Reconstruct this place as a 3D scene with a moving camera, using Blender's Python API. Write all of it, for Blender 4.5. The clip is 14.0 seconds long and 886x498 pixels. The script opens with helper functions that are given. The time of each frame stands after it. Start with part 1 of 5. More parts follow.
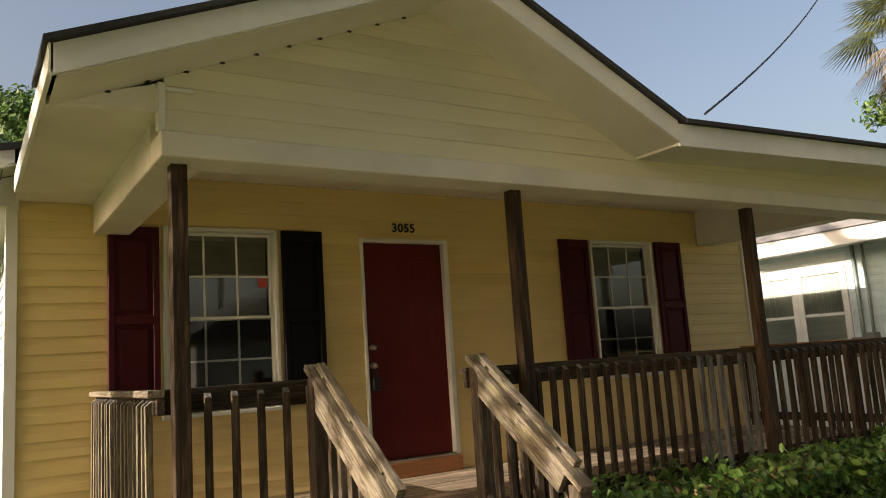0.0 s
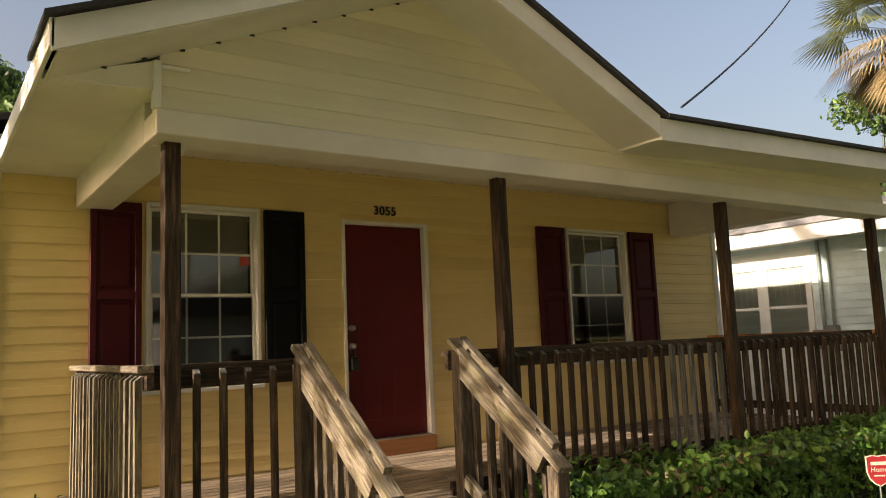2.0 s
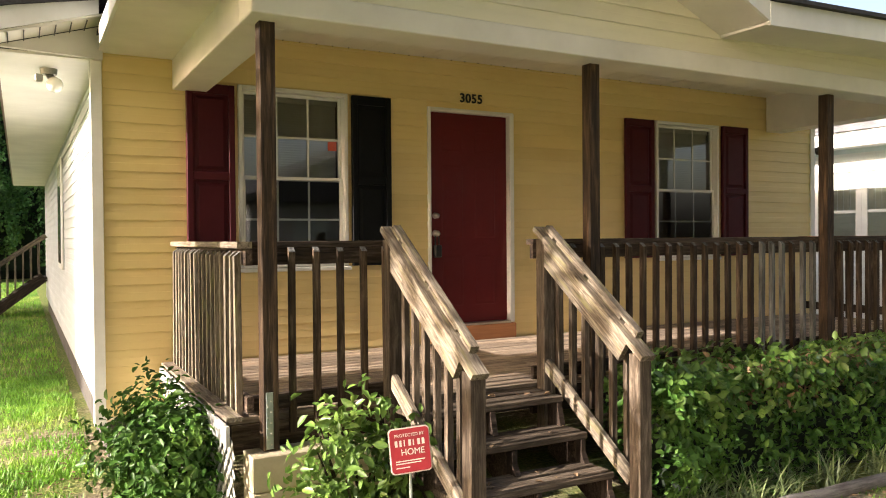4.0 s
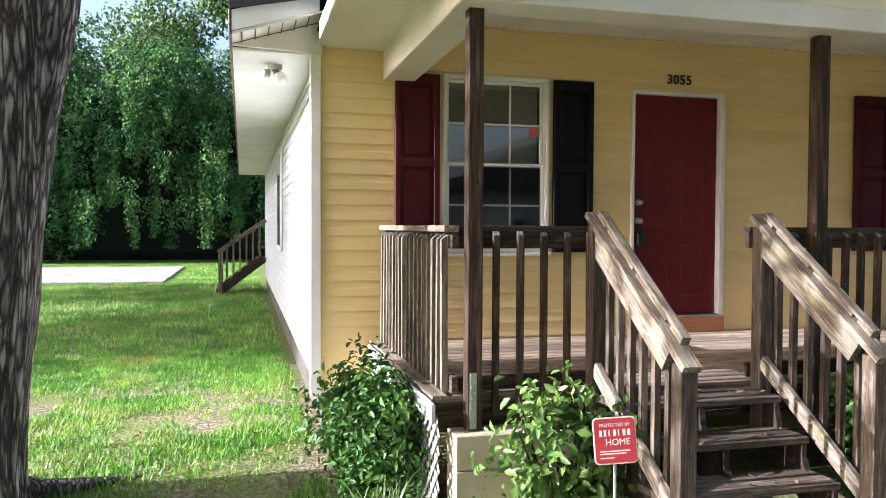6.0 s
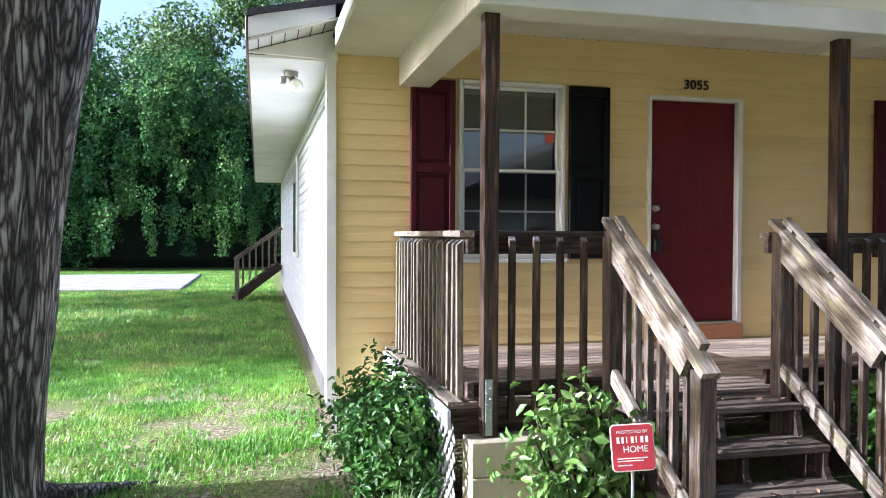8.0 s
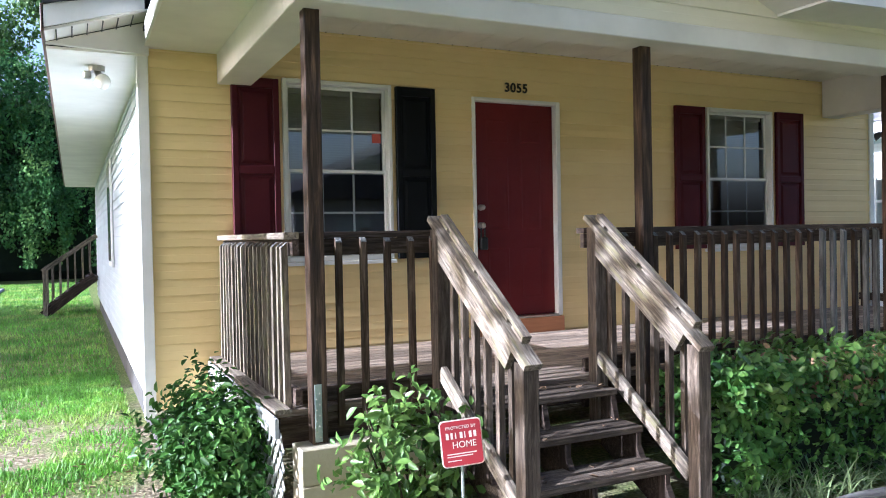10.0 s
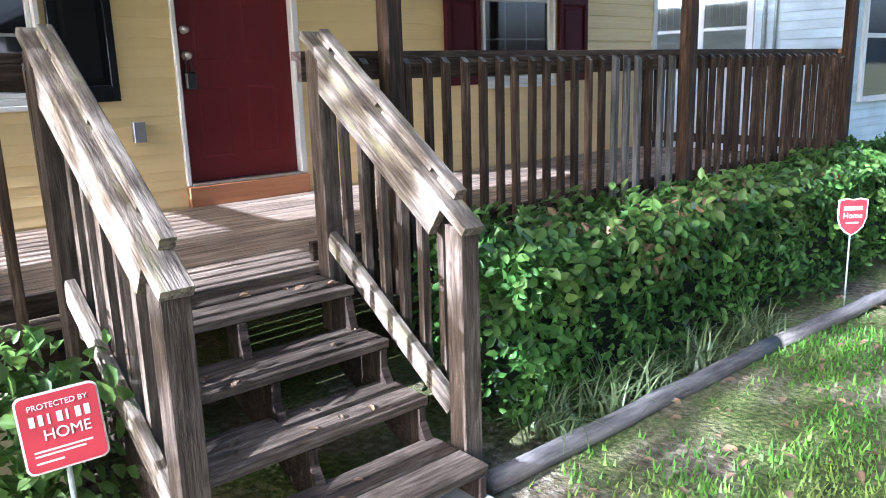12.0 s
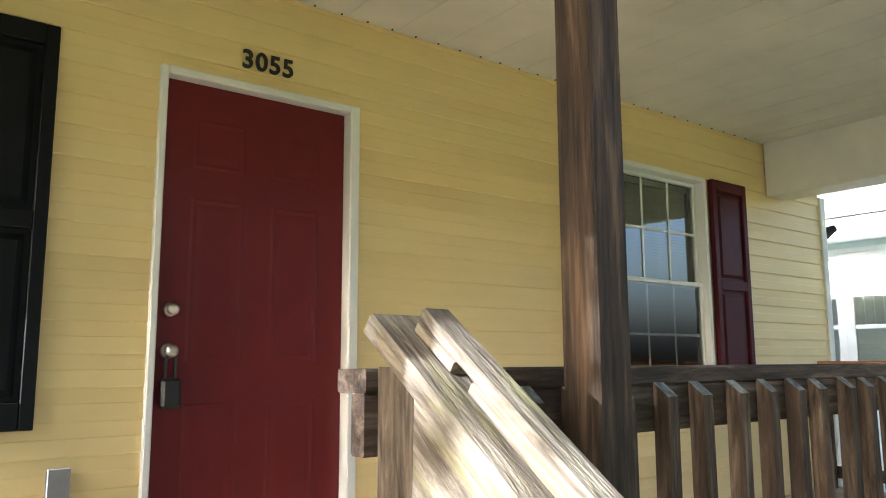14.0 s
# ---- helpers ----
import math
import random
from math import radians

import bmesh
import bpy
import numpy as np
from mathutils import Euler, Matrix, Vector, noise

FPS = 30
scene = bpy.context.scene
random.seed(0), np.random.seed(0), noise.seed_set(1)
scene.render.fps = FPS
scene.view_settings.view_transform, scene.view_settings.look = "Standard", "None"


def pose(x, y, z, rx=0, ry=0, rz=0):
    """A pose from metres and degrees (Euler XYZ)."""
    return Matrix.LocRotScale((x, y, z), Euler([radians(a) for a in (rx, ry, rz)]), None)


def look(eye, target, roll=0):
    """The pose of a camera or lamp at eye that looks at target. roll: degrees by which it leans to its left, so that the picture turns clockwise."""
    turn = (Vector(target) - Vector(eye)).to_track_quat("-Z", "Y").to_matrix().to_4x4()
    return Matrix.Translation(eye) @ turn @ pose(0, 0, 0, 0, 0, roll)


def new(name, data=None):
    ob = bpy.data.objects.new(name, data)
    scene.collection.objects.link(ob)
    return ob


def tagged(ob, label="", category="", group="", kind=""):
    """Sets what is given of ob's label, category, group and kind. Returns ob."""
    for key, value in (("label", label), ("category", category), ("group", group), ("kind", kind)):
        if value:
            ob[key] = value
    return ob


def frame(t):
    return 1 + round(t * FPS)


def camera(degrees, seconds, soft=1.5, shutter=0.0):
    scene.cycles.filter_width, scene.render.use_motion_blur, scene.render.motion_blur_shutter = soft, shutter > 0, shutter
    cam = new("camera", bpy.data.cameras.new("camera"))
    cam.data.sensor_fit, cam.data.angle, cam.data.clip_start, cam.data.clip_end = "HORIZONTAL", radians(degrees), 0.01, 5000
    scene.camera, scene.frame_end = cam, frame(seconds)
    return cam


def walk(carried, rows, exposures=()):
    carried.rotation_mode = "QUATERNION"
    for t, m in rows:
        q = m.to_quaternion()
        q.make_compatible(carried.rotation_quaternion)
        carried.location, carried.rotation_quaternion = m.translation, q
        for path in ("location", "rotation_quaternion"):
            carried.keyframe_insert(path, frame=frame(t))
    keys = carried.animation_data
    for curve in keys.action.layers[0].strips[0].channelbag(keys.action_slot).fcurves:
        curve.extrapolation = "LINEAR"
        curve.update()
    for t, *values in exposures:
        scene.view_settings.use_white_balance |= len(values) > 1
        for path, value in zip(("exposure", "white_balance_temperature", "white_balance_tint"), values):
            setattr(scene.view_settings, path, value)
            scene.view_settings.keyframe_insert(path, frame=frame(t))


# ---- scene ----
cam = camera(59.7, 14.0, soft=1.0)
METRES, EYE, TILT, LEAN, TURN = 8.0, 1.5, 0.0, 0.0, -31.1
PATH = [
    (0, (-3.206, -6.495, 1.663), (-2.148, -4.822, 1.952), -3.8),
    (0.5, (-3.324, -6.51, 1.657), (-2.226, -4.855, 1.895), -3.8),
    (1, (-3.396, -6.484, 1.636), (-2.282, -4.837, 1.848), -3.0),
    (1.5, (-3.37, -6.519, 1.649), (-2.262, -4.87, 1.882), -2.6),
    (2, (-3.354, -6.515, 1.674), (-2.227, -4.88, 1.913), -2.4),
    (4.5, (-3.43, -6.461, 1.608), (-2.625, -4.631, 1.53), -0.3),
    (5, (-3.442, -6.438, 1.597), (-2.836, -4.533, 1.53), -0.1),
    (5.5, (-3.468, -6.439, 1.598), (-2.919, -4.517, 1.536), 0.1),
    (6, (-3.479, -6.433, 1.604), (-2.975, -4.498, 1.547), 0.3),
    (6.5, (-3.489, -6.401, 1.587), (-3.033, -4.454, 1.531), 0.7),
    (7, (-3.466, -6.417, 1.582), (-3.015, -4.47, 1.535), 0.4),
    (9.5, (-3.495, -6.413, 1.598), (-2.853, -4.519, 1.587), -0.3),
    (10, (-3.407, -6.38, 1.576), (-2.543, -4.577, 1.543), -1.1),
    (10.5, (-3.151, -6.208, 1.55), (-2.066, -4.532, 1.43), -1.3),
    (11, (-2.857, -5.925, 1.553), (-1.707, -4.3, 1.354), -2.0),
    (11.5, (-2.601, -5.57, 1.545), (-1.319, -4.085, 1.155), -1.7),
    (12, (-2.209, -5.238, 1.501), (-0.933, -3.764, 1.057), -1.7),
    (12.5, (-1.866, -4.865, 1.531), (-0.536, -3.374, 1.448), -1.3),
    (13, (-1.439, -4.471, 1.518), (-0.116, -2.972, 1.497), -0.9),
    (13.5, (-1.101, -3.859, 1.519), (0.12, -2.276, 1.58), -0.5),
    (14, (-0.993, -3.193, 1.626), (0.217, -1.626, 1.913), -0.2),
]
walk(cam, [(t, look(eye, target, roll)) for t, eye, target, roll in PATH],
     [(0, 0.65, 7200, 15), (1.5, 0.9, 7500, 17), (2.2, 0.75, 7500, 17), (4.3, 1.65, 6400, 19), (7.2, 1.68, 5000, 20), (9.5, 1.7, 4900, 18), (11, 1.8, 4700, 24), (12.5, 2.38, 4900, 17), (14, 2.55, 5300, 11)])
# ---- light and exposure ----
SUN_AZ, SUN_EL = 180.6, 22.0   # degrees: azimuth of the sun measured from +x towards +y, elevation
world = bpy.data.worlds.new("world")
scene.world = world
world.use_nodes = True
wn = world.node_tree.nodes
sky = wn.new("ShaderNodeTexSky")
sky.sky_type = 'NISHITA'
sky.sun_disc = False
sky.sun_elevation = radians(SUN_EL)
sky.sun_rotation = radians(90 - SUN_AZ)
sky.air_density, sky.dust_density, sky.ozone_density = 1.0, 7.0, 0.8
wn["Background"].inputs[1].default_value = 0.15
world.node_tree.links.new(sky.outputs[0], wn["Background"].inputs[0])
sun = new("sun", bpy.data.lights.new("sun", 'SUN'))
sun.data.energy, sun.data.angle, sun.data.color = 5.0, radians(0.55), (1.0, 0.94, 0.83)
sd = Vector((math.cos(radians(SUN_AZ)) * math.cos(radians(SUN_EL)), math.sin(radians(SUN_AZ)) * math.cos(radians(SUN_EL)), math.sin(radians(SUN_EL))))
sun.matrix_world = look(sd * 60, (0, 0, 0))

GROUND, DECK, CEIL = -0.07, 0.63, 3.33
WALL_L, WALL_R, WALL_B = -2.86, 5.56, 15.0
PORCH_Y = -2.40      # face of the porch beam
WM = {}


# ---- making things ----
def thing(name, at=(0, 0, 0), label="", category="", group="", kind=""):
    ob = new(name)
    ob.empty_display_size = 0.1
    ob.matrix_basis = Matrix.Translation(at)
    WM[ob] = ob.matrix_basis.copy()
    return tagged(ob, label, category, group, kind)


def put(ob, parent, m):
    WM[ob] = m.copy()
    if parent is not None:
        ob.parent = parent
        ob.matrix_parent_inverse = WM[parent].inverted()
    ob.matrix_basis = m
    return ob


def part(name, bm, material, parent=None, label="", m=None, smooth=False):
    if isinstance(bm, bpy.types.Mesh):
        me = bm
    else:
        me = bpy.data.meshes.new(name)
        bm.to_mesh(me)
        bm.free()
    if material and not me.materials:
        me.materials.append(material)
    if smooth:
        for p in me.polygons:
            p.use_smooth = True
    ob = put(new(name, me), parent, m or Matrix())
    if label:
        ob["label"] = label
    return ob


def box(bm, x0, y0, z0, x1, y1, z1):
    r = bmesh.ops.create_cube(bm, size=1.0)
    for v in r["verts"]:
        v.co = Vector(((x0 + x1) / 2 + v.co.x * (x1 - x0), (y0 + y1) / 2 + v.co.y * (y1 - y0), (z0 + z1) / 2 + v.co.z * (z1 - z0)))
    return r["verts"]


def boxes(*bs, bevel=0.0):
    bm = bmesh.new()
    for b in bs:
        box(bm, *b)
    if bevel:
        bmesh.ops.bevel(bm, geom=bm.edges[:], offset=bevel, segments=1, affect='EDGES')
    return bm


def mesh_of(name, verts, faces):
    me = bpy.data.meshes.new(name)
    me.from_pydata([tuple(v) for v in verts], [], [tuple(f) for f in faces])
    me.update()
    return me


PLANKS = {}


def plank_mesh(L, w, h, material, c=0.004):
    """A board along local x from 0 to L, w wide (y) and h high (z), with chamfered edges."""
    key = (round(L, 3), round(w, 4), round(h, 4), material.name)
    if key not in PLANKS:
        a, b = w / 2, h / 2
        ring = [(-a + c, -b), (a - c, -b), (a, -b + c), (a, b - c), (a - c, b), (-a + c, b), (-a, b - c), (-a, -b + c)]
        vs = [(0, y, z) for y, z in ring] + [(L, y, z) for y, z in ring]
        fs = [(i, (i + 1) % 8, 8 + (i + 1) % 8, 8 + i) for i in range(8)] + [tuple(range(7, -1, -1)), tuple(range(8, 16))]
        me = mesh_of("plank", vs, fs)
        me.materials.append(material)
        PLANKS[key] = me
    return PLANKS[key]


def plank(name, p0, p1, w, h, material, parent, label="", side=None, wob=0.0):
    """A board from p0 to p1; side: the direction of its width."""
    p0, p1 = Vector(p0), Vector(p1)
    x = (p1 - p0).normalized()
    s = Vector(side) if side else (Vector((0, 0, 1)).cross(x) if abs(x.z) < 0.95 else Vector((0, 1, 0)))
    y = (s - x * s.dot(x)).normalized()
    z = x.cross(y)
    m = Matrix((x, y, z)).transposed().to_4x4()
    m.translation = p0
    if wob:
        m = m @ Euler((random.uniform(-wob, wob) * 4, random.uniform(-wob, wob), random.uniform(-wob, wob))).to_matrix().to_4x4()
    return part(name, plank_mesh((p1 - p0).length, w, h, material), None, parent, label, m)


def extrude(profile, axis, a, b):
    """A prism: a closed profile in the two other axes, between a and b along axis."""
    bm = bmesh.new()
    n = len(profile)

    def at(p, v):
        return {'x': (v, p[0], p[1]), 'y': (p[0], v, p[1]), 'z': (p[0], p[1], v)}[axis]
    va = [bm.verts.new(at(p, a)) for p in profile]
    vb = [bm.verts.new(at(p, b)) for p in profile]
    bm.faces.new(va[::-1])
    bm.faces.new(vb)
    for i in range(n):
        bm.faces.new((va[i], va[(i + 1) % n], vb[(i + 1) % n], vb[i]))
    bmesh.ops.recalc_face_normals(bm, faces=bm.faces)
    return bm


def tube(points, r0, r1=None, seg=8):
    r1 = r0 if r1 is None else r1
    bm = bmesh.new()
    pts = [Vector(p) for p in points]
    rings = []
    for i, p in enumerate(pts):
        d = (pts[min(i + 1, len(pts) - 1)] - pts[max(i - 1, 0)]).normalized()
        u = d.orthogonal().normalized() if abs(d.z) < 0.9 else Vector((1, 0, 0))
        u = (u - d * u.dot(d)).normalized()
        v = d.cross(u)
        r = r0 + (r1 - r0) * i / (len(pts) - 1)
        rings.append([bm.verts.new(p + (u * math.cos(k * math.tau / seg) + v * math.sin(k * math.tau / seg)) * r) for k in range(seg)])
    for a, b in zip(rings, rings[1:]):
        for k in range(seg):
            bm.faces.new((a[k], a[(k + 1) % seg], b[(k + 1) % seg], b[k]))
    bm.faces.new(rings[0][::-1])
    bm.faces.new(rings[-1])
    return bm


def leaves(name, centres, normals, size, material, parent=None, label="", droop=0.3, slim=0.5, seed=1, spread=0.9):
    """Many folded leaf blades, one at every centre, roughly facing its normal."""
    rng = np.random.default_rng(seed)
    c = np.asarray(centres, float)
    n = np.asarray(normals, float) + rng.normal(0, spread, c.shape)
    n /= np.linalg.norm(n, axis=1, keepdims=True) + 1e-9
    d = rng.normal(0, 1, c.shape)
    d[:, 2] -= droop * 2
    d -= n * (d * n).sum(1, keepdims=True)
    d /= np.linalg.norm(d, axis=1, keepdims=True) + 1e-9
    s = np.cross(n, d)
    L = (size * rng.uniform(0.55, 1.25, len(c)))[:, None]
    w = L * slim * 0.5
    fold = n * L * 0.12
    v = np.stack([c, c + d * L * 0.35 + s * w + fold, c + d * L * 0.75 + s * w * 0.75 + fold * 0.6, c + d * L - fold * 0.6, c + d * L * 0.75 - s * w * 0.75 + fold * 0.6, c + d * L * 0.35 - s * w + fold], 1).reshape(-1, 3)
    k = np.arange(len(c))[:, None] * 6
    f = np.concatenate([k + np.array([[0, 1, 2, 3]]), k + np.array([[0, 3, 4, 5]])], 0)
    me = bpy.data.meshes.new(name)
    me.vertices.add(len(v))
    me.vertices.foreach_set("co", v.ravel())
    me.loops.add(f.size)
    me.loops.foreach_set("vertex_index", f.ravel().astype(np.int32))
    me.polygons.add(len(f))
    me.polygons.foreach_set("loop_start", np.arange(0, f.size, 4, dtype=np.int32))
    me.update(calc_edges=True)
    return part(name, me, material, parent, label)


# ---- materials ----
def material(name, colours, rough=0.6, scale=3.0, stretch=(1, 1, 1), bump=0.15, fine=60.0, metal=0.0, spec=0.5, blotch=0.25, island=False, piece=0.0, dist=0.004, translucent=0.0, detail=6.0, warp=0.0, grain=0.0, moss=None):
    """Procedural surface: colours mixed by stretched noise, a coarser blotch, bump and per-piece variation."""
    m = bpy.data.materials.new(name)
    m.use_nodes = True
    nt = m.node_tree
    N, Lk = nt.nodes, nt.links
    bs = N["Principled BSDF"]
    co = N.new("ShaderNodeTexCoord")
    mp = N.new("ShaderNodeMapping")
    mp.inputs["Scale"].default_value = stretch
    Lk.new(co.outputs["Object"], mp.inputs["Vector"])
    oi = N.new("ShaderNodeObjectInfo")
    if piece:
        cx = N.new("ShaderNodeCombineXYZ")
        mu = N.new("ShaderNodeMath")
        mu.operation = 'MULTIPLY'
        mu.inputs[1].default_value = 37.0
        Lk.new(oi.outputs["Random"], mu.inputs[0])
        for i in range(3):
            Lk.new(mu.outputs[0], cx.inputs[i])
        Lk.new(cx.outputs[0], mp.inputs["Location"])
    n1 = N.new("ShaderNodeTexNoise")
    n1.inputs["Scale"].default_value, n1.inputs["Detail"].default_value = scale, detail
    n1.inputs["Roughness"].default_value = 0.65
    n1.inputs["Distortion"].default_value = warp
    Lk.new(mp.outputs[0], n1.inputs["Vector"])
    rp = N.new("ShaderNodeValToRGB")
    el = rp.color_ramp.elements
    el[0].position, el[-1].position = 0.3, 0.7
    for i in range(len(colours) - 2):
        el.new(0.3 + 0.4 * (i + 1) / (len(colours) - 1))
    for e, c in zip(el, colours):
        e.color = (*c, 1)
    Lk.new(n1.outputs["Fac"], rp.inputs[0])
    n2 = N.new("ShaderNodeTexNoise")
    n2.inputs["Scale"].default_value, n2.inputs["Detail"].default_value = 1.3, 4.0
    Lk.new(co.outputs["Object"] if not piece else mp.outputs[0], n2.inputs["Vector"])
    mr = N.new("ShaderNodeMapRange")
    mr.inputs["From Min"].default_value, mr.inputs["From Max"].default_value = 0.3, 0.7
    mr.inputs["To Min"].default_value, mr.inputs["To Max"].default_value = 1.0 - blotch, 1.0 + blotch * 0.5
    Lk.new(n2.outputs["Fac"], mr.inputs["Value"])
    last = mr.outputs[0]
    if piece or island:
        src = oi.outputs["Random"]
        if island:
            src = N.new("ShaderNodeNewGeometry").outputs["Random Per Island"]
        m2 = N.new("ShaderNodeMapRange")
        m2.inputs["To Min"].default_value, m2.inputs["To Max"].default_value = 1.0 - (piece or 0.35), 1.0 + (piece or 0.35)
        Lk.new(src, m2.inputs["Value"])
        mm = N.new("ShaderNodeMath")
        mm.operation = 'MULTIPLY'
        Lk.new(last, mm.inputs[0])
        Lk.new(m2.outputs[0], mm.inputs[1])
        last = mm.outputs[0]
    vm = N.new("ShaderNodeVectorMath")
    vm.operation = 'SCALE'
    Lk.new(rp.outputs[0], vm.inputs[0])
    Lk.new(last, vm.inputs["Scale"])
    colour = vm.outputs[0]
    fibre = None
    if grain:
        # fine long fibres and checks along the board
        gm = N.new("ShaderNodeMapping")
        gm.inputs["Scale"].default_value = (3.5, 80.0, 80.0)
        if piece:
            Lk.new(cx.outputs[0], gm.inputs["Location"])
        Lk.new(co.outputs["Object"], gm.inputs["Vector"])
        fibre = N.new("ShaderNodeTexNoise")
        fibre.inputs["Scale"].default_value, fibre.inputs["Detail"].default_value = 1.0, 4.0
        fibre.inputs["Distortion"].default_value = 0.6
        Lk.new(gm.outputs[0], fibre.inputs["Vector"])
        gr = N.new("ShaderNodeMapRange")
        gr.inputs["From Min"].default_value, gr.inputs["From Max"].default_value = 0.32, 0.62
        gr.inputs["To Min"].default_value, gr.inputs["To Max"].default_value = 1.0 - grain, 1.0 + grain * 0.35
        Lk.new(fibre.outputs["Fac"], gr.inputs["Value"])
        gv = N.new("ShaderNodeVectorMath")
        gv.operation = 'SCALE'
        Lk.new(colour, gv.inputs[0])
        Lk.new(gr.outputs[0], gv.inputs["Scale"])
        colour = gv.outputs[0]
    if moss:
        mn = N.new("ShaderNodeTexNoise")
        mn.inputs["Scale"].default_value, mn.inputs["Detail"].default_value = 7.0, 6.0
        Lk.new(mp.outputs[0] if piece else co.outputs["Object"], mn.inputs["Vector"])
        mk = N.new("ShaderNodeMapRange")
        mk.inputs["From Min"].default_value, mk.inputs["From Max"].default_value = 0.54, 0.70
        mk.inputs["To Max"].default_value = 0.6
        Lk.new(mn.outputs["Fac"], mk.inputs["Value"])
        mc = N.new("ShaderNodeMix")
        mc.data_type = 'RGBA'
        mc.inputs["B"].default_value = (*moss, 1)
        Lk.new(mk.outputs[0], mc.inputs["Factor"])
        Lk.new(colour, mc.inputs["A"])
        colour = mc.outputs["Result"]
    Lk.new(colour, bs.inputs["Base Color"])
    bs.inputs["Roughness"].default_value, bs.inputs["Metallic"].default_value = rough, metal
    bs.inputs["Specular IOR Level"].default_value = spec
    if bump:
        n3 = N.new("ShaderNodeTexNoise")
        n3.inputs["Scale"].default_value, n3.inputs["Detail"].default_value = fine, 3.0
        Lk.new(mp.outputs[0], n3.inputs["Vector"])
        ad = N.new("ShaderNodeMath")
        Lk.new(n1.outputs["Fac"], ad.inputs[0])
        Lk.new(n3.outputs["Fac"], ad.inputs[1])
        bp = N.new("ShaderNodeBump")
        bp.inputs["Strength"].default_value, bp.inputs["Distance"].default_value = bump, dist
        height = ad.outputs[0]
        if fibre:
            a2 = N.new("ShaderNodeMath")
            Lk.new(height, a2.inputs[0])
            Lk.new(fibre.outputs["Fac"], a2.inputs[1])
            height = a2.outputs[0]
        Lk.new(height, bp.inputs["Height"])
        Lk.new(bp.outputs[0], bs.inputs["Normal"])
    if translucent:
        tr = N.new("ShaderNodeBsdfTranslucent")
        Lk.new(vm.outputs[0], tr.inputs["Color"])
        mx = N.new("ShaderNodeMixShader")
        mx.inputs[0].default_value = translucent
        Lk.new(bs.outputs[0], mx.inputs[1])
        Lk.new(tr.outputs[0], mx.inputs[2])
        Lk.new(mx.outputs[0], N["Material Output"].inputs["Surface"])
    return m


YELLOW = material("yellow_vinyl", [(0.75, 0.575, 0.25), (0.79, 0.615, 0.28), (0.81, 0.645, 0.305)], 0.5, 1.6, (0.6, 1, 1), 0.06, 120, blotch=0.05, piece=0.02)
# white vinyl lowered to blue-grey: tree shade and sky tint in the colour
SIDEWHITE = material("shade_toned_white_vinyl", [(0.50, 0.54, 0.57), (0.57, 0.61, 0.64)], 0.5, 1.6, (0.6, 1, 1), 0.06, 120, blotch=0.1, piece=0.03)
NBWHITE = material("neighbour_white_siding", [(0.74, 0.77, 0.78), (0.80, 0.83, 0.84)], 0.5, 1.6, (0.6, 1, 1), 0.06, 120, blotch=0.08, piece=0.03)
CREAM = material("cream_vinyl", [(0.70, 0.66, 0.50), (0.76, 0.72, 0.55)], 0.5, 1.6, (0.6, 1, 1), 0.06, 120, blotch=0.1, piece=0.03)
WHITE = material("white_trim", [(0.72, 0.72, 0.68), (0.80, 0.80, 0.77)], 0.5, 5, (1, 1, 1), 0.05, 80, blotch=0.12)
SOFFIT = material("soffit_white", [(0.70, 0.67, 0.60), (0.78, 0.75, 0.68)], 0.55, 3, (1, 1, 1), 0.05, 80, blotch=0.12)
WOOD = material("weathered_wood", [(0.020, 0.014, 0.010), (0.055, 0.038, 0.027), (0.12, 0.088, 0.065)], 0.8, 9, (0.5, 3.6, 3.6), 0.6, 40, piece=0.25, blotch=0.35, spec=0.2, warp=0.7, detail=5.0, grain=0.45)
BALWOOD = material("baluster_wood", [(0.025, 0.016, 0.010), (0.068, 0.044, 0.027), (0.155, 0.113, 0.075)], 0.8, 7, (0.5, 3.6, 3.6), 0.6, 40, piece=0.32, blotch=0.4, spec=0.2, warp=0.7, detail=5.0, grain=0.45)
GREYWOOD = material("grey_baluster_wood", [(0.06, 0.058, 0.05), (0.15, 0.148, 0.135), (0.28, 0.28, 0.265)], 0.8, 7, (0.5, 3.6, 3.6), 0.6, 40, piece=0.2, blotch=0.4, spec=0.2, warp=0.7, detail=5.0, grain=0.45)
# pale copy of the rail wood, direct sun put into its colour; moss stains on top
RAILWOOD = material("sunlit_weathered_wood", [(0.09, 0.072, 0.054), (0.195, 0.16, 0.12), (0.32, 0.28, 0.215)], 0.85, 9, (0.7, 3.6, 3.6), 0.7, 40, piece=0.14, blotch=0.45, spec=0.12, warp=1.2, detail=6.0, grain=0.5, moss=(0.21, 0.195, 0.08))
# darker copy of the same wood for posts and treads in shade
STAIRWOOD = material("shaded_brown_stair_wood", [(0.055, 0.041, 0.029), (0.105, 0.080, 0.057), (0.19, 0.152, 0.113)], 0.85, 8, (0.6, 3.6, 3.6), 0.7, 40, piece=0.2, blotch=0.4, spec=0.15, warp=1.0, detail=6.0, grain=0.45)
DARKWOOD = material("stained_post_wood", [(0.013, 0.008, 0.005), (0.048, 0.029, 0.016), (0.13, 0.080, 0.044)], 0.7, 7, (0.4, 3.6, 3.6), 0.5, 30, piece=0.1, spec=0.25, warp=0.7, detail=5.0, grain=0.55)
DECKWOOD = material("deck_boards", [(0.16, 0.115, 0.08), (0.36, 0.275, 0.195), (0.52, 0.42, 0.32)], 0.75, 8, (0.4, 3.4, 3.4), 0.5, 40, piece=0.2, blotch=0.4, spec=0.3, warp=0.7, detail=5.0, grain=0.5)
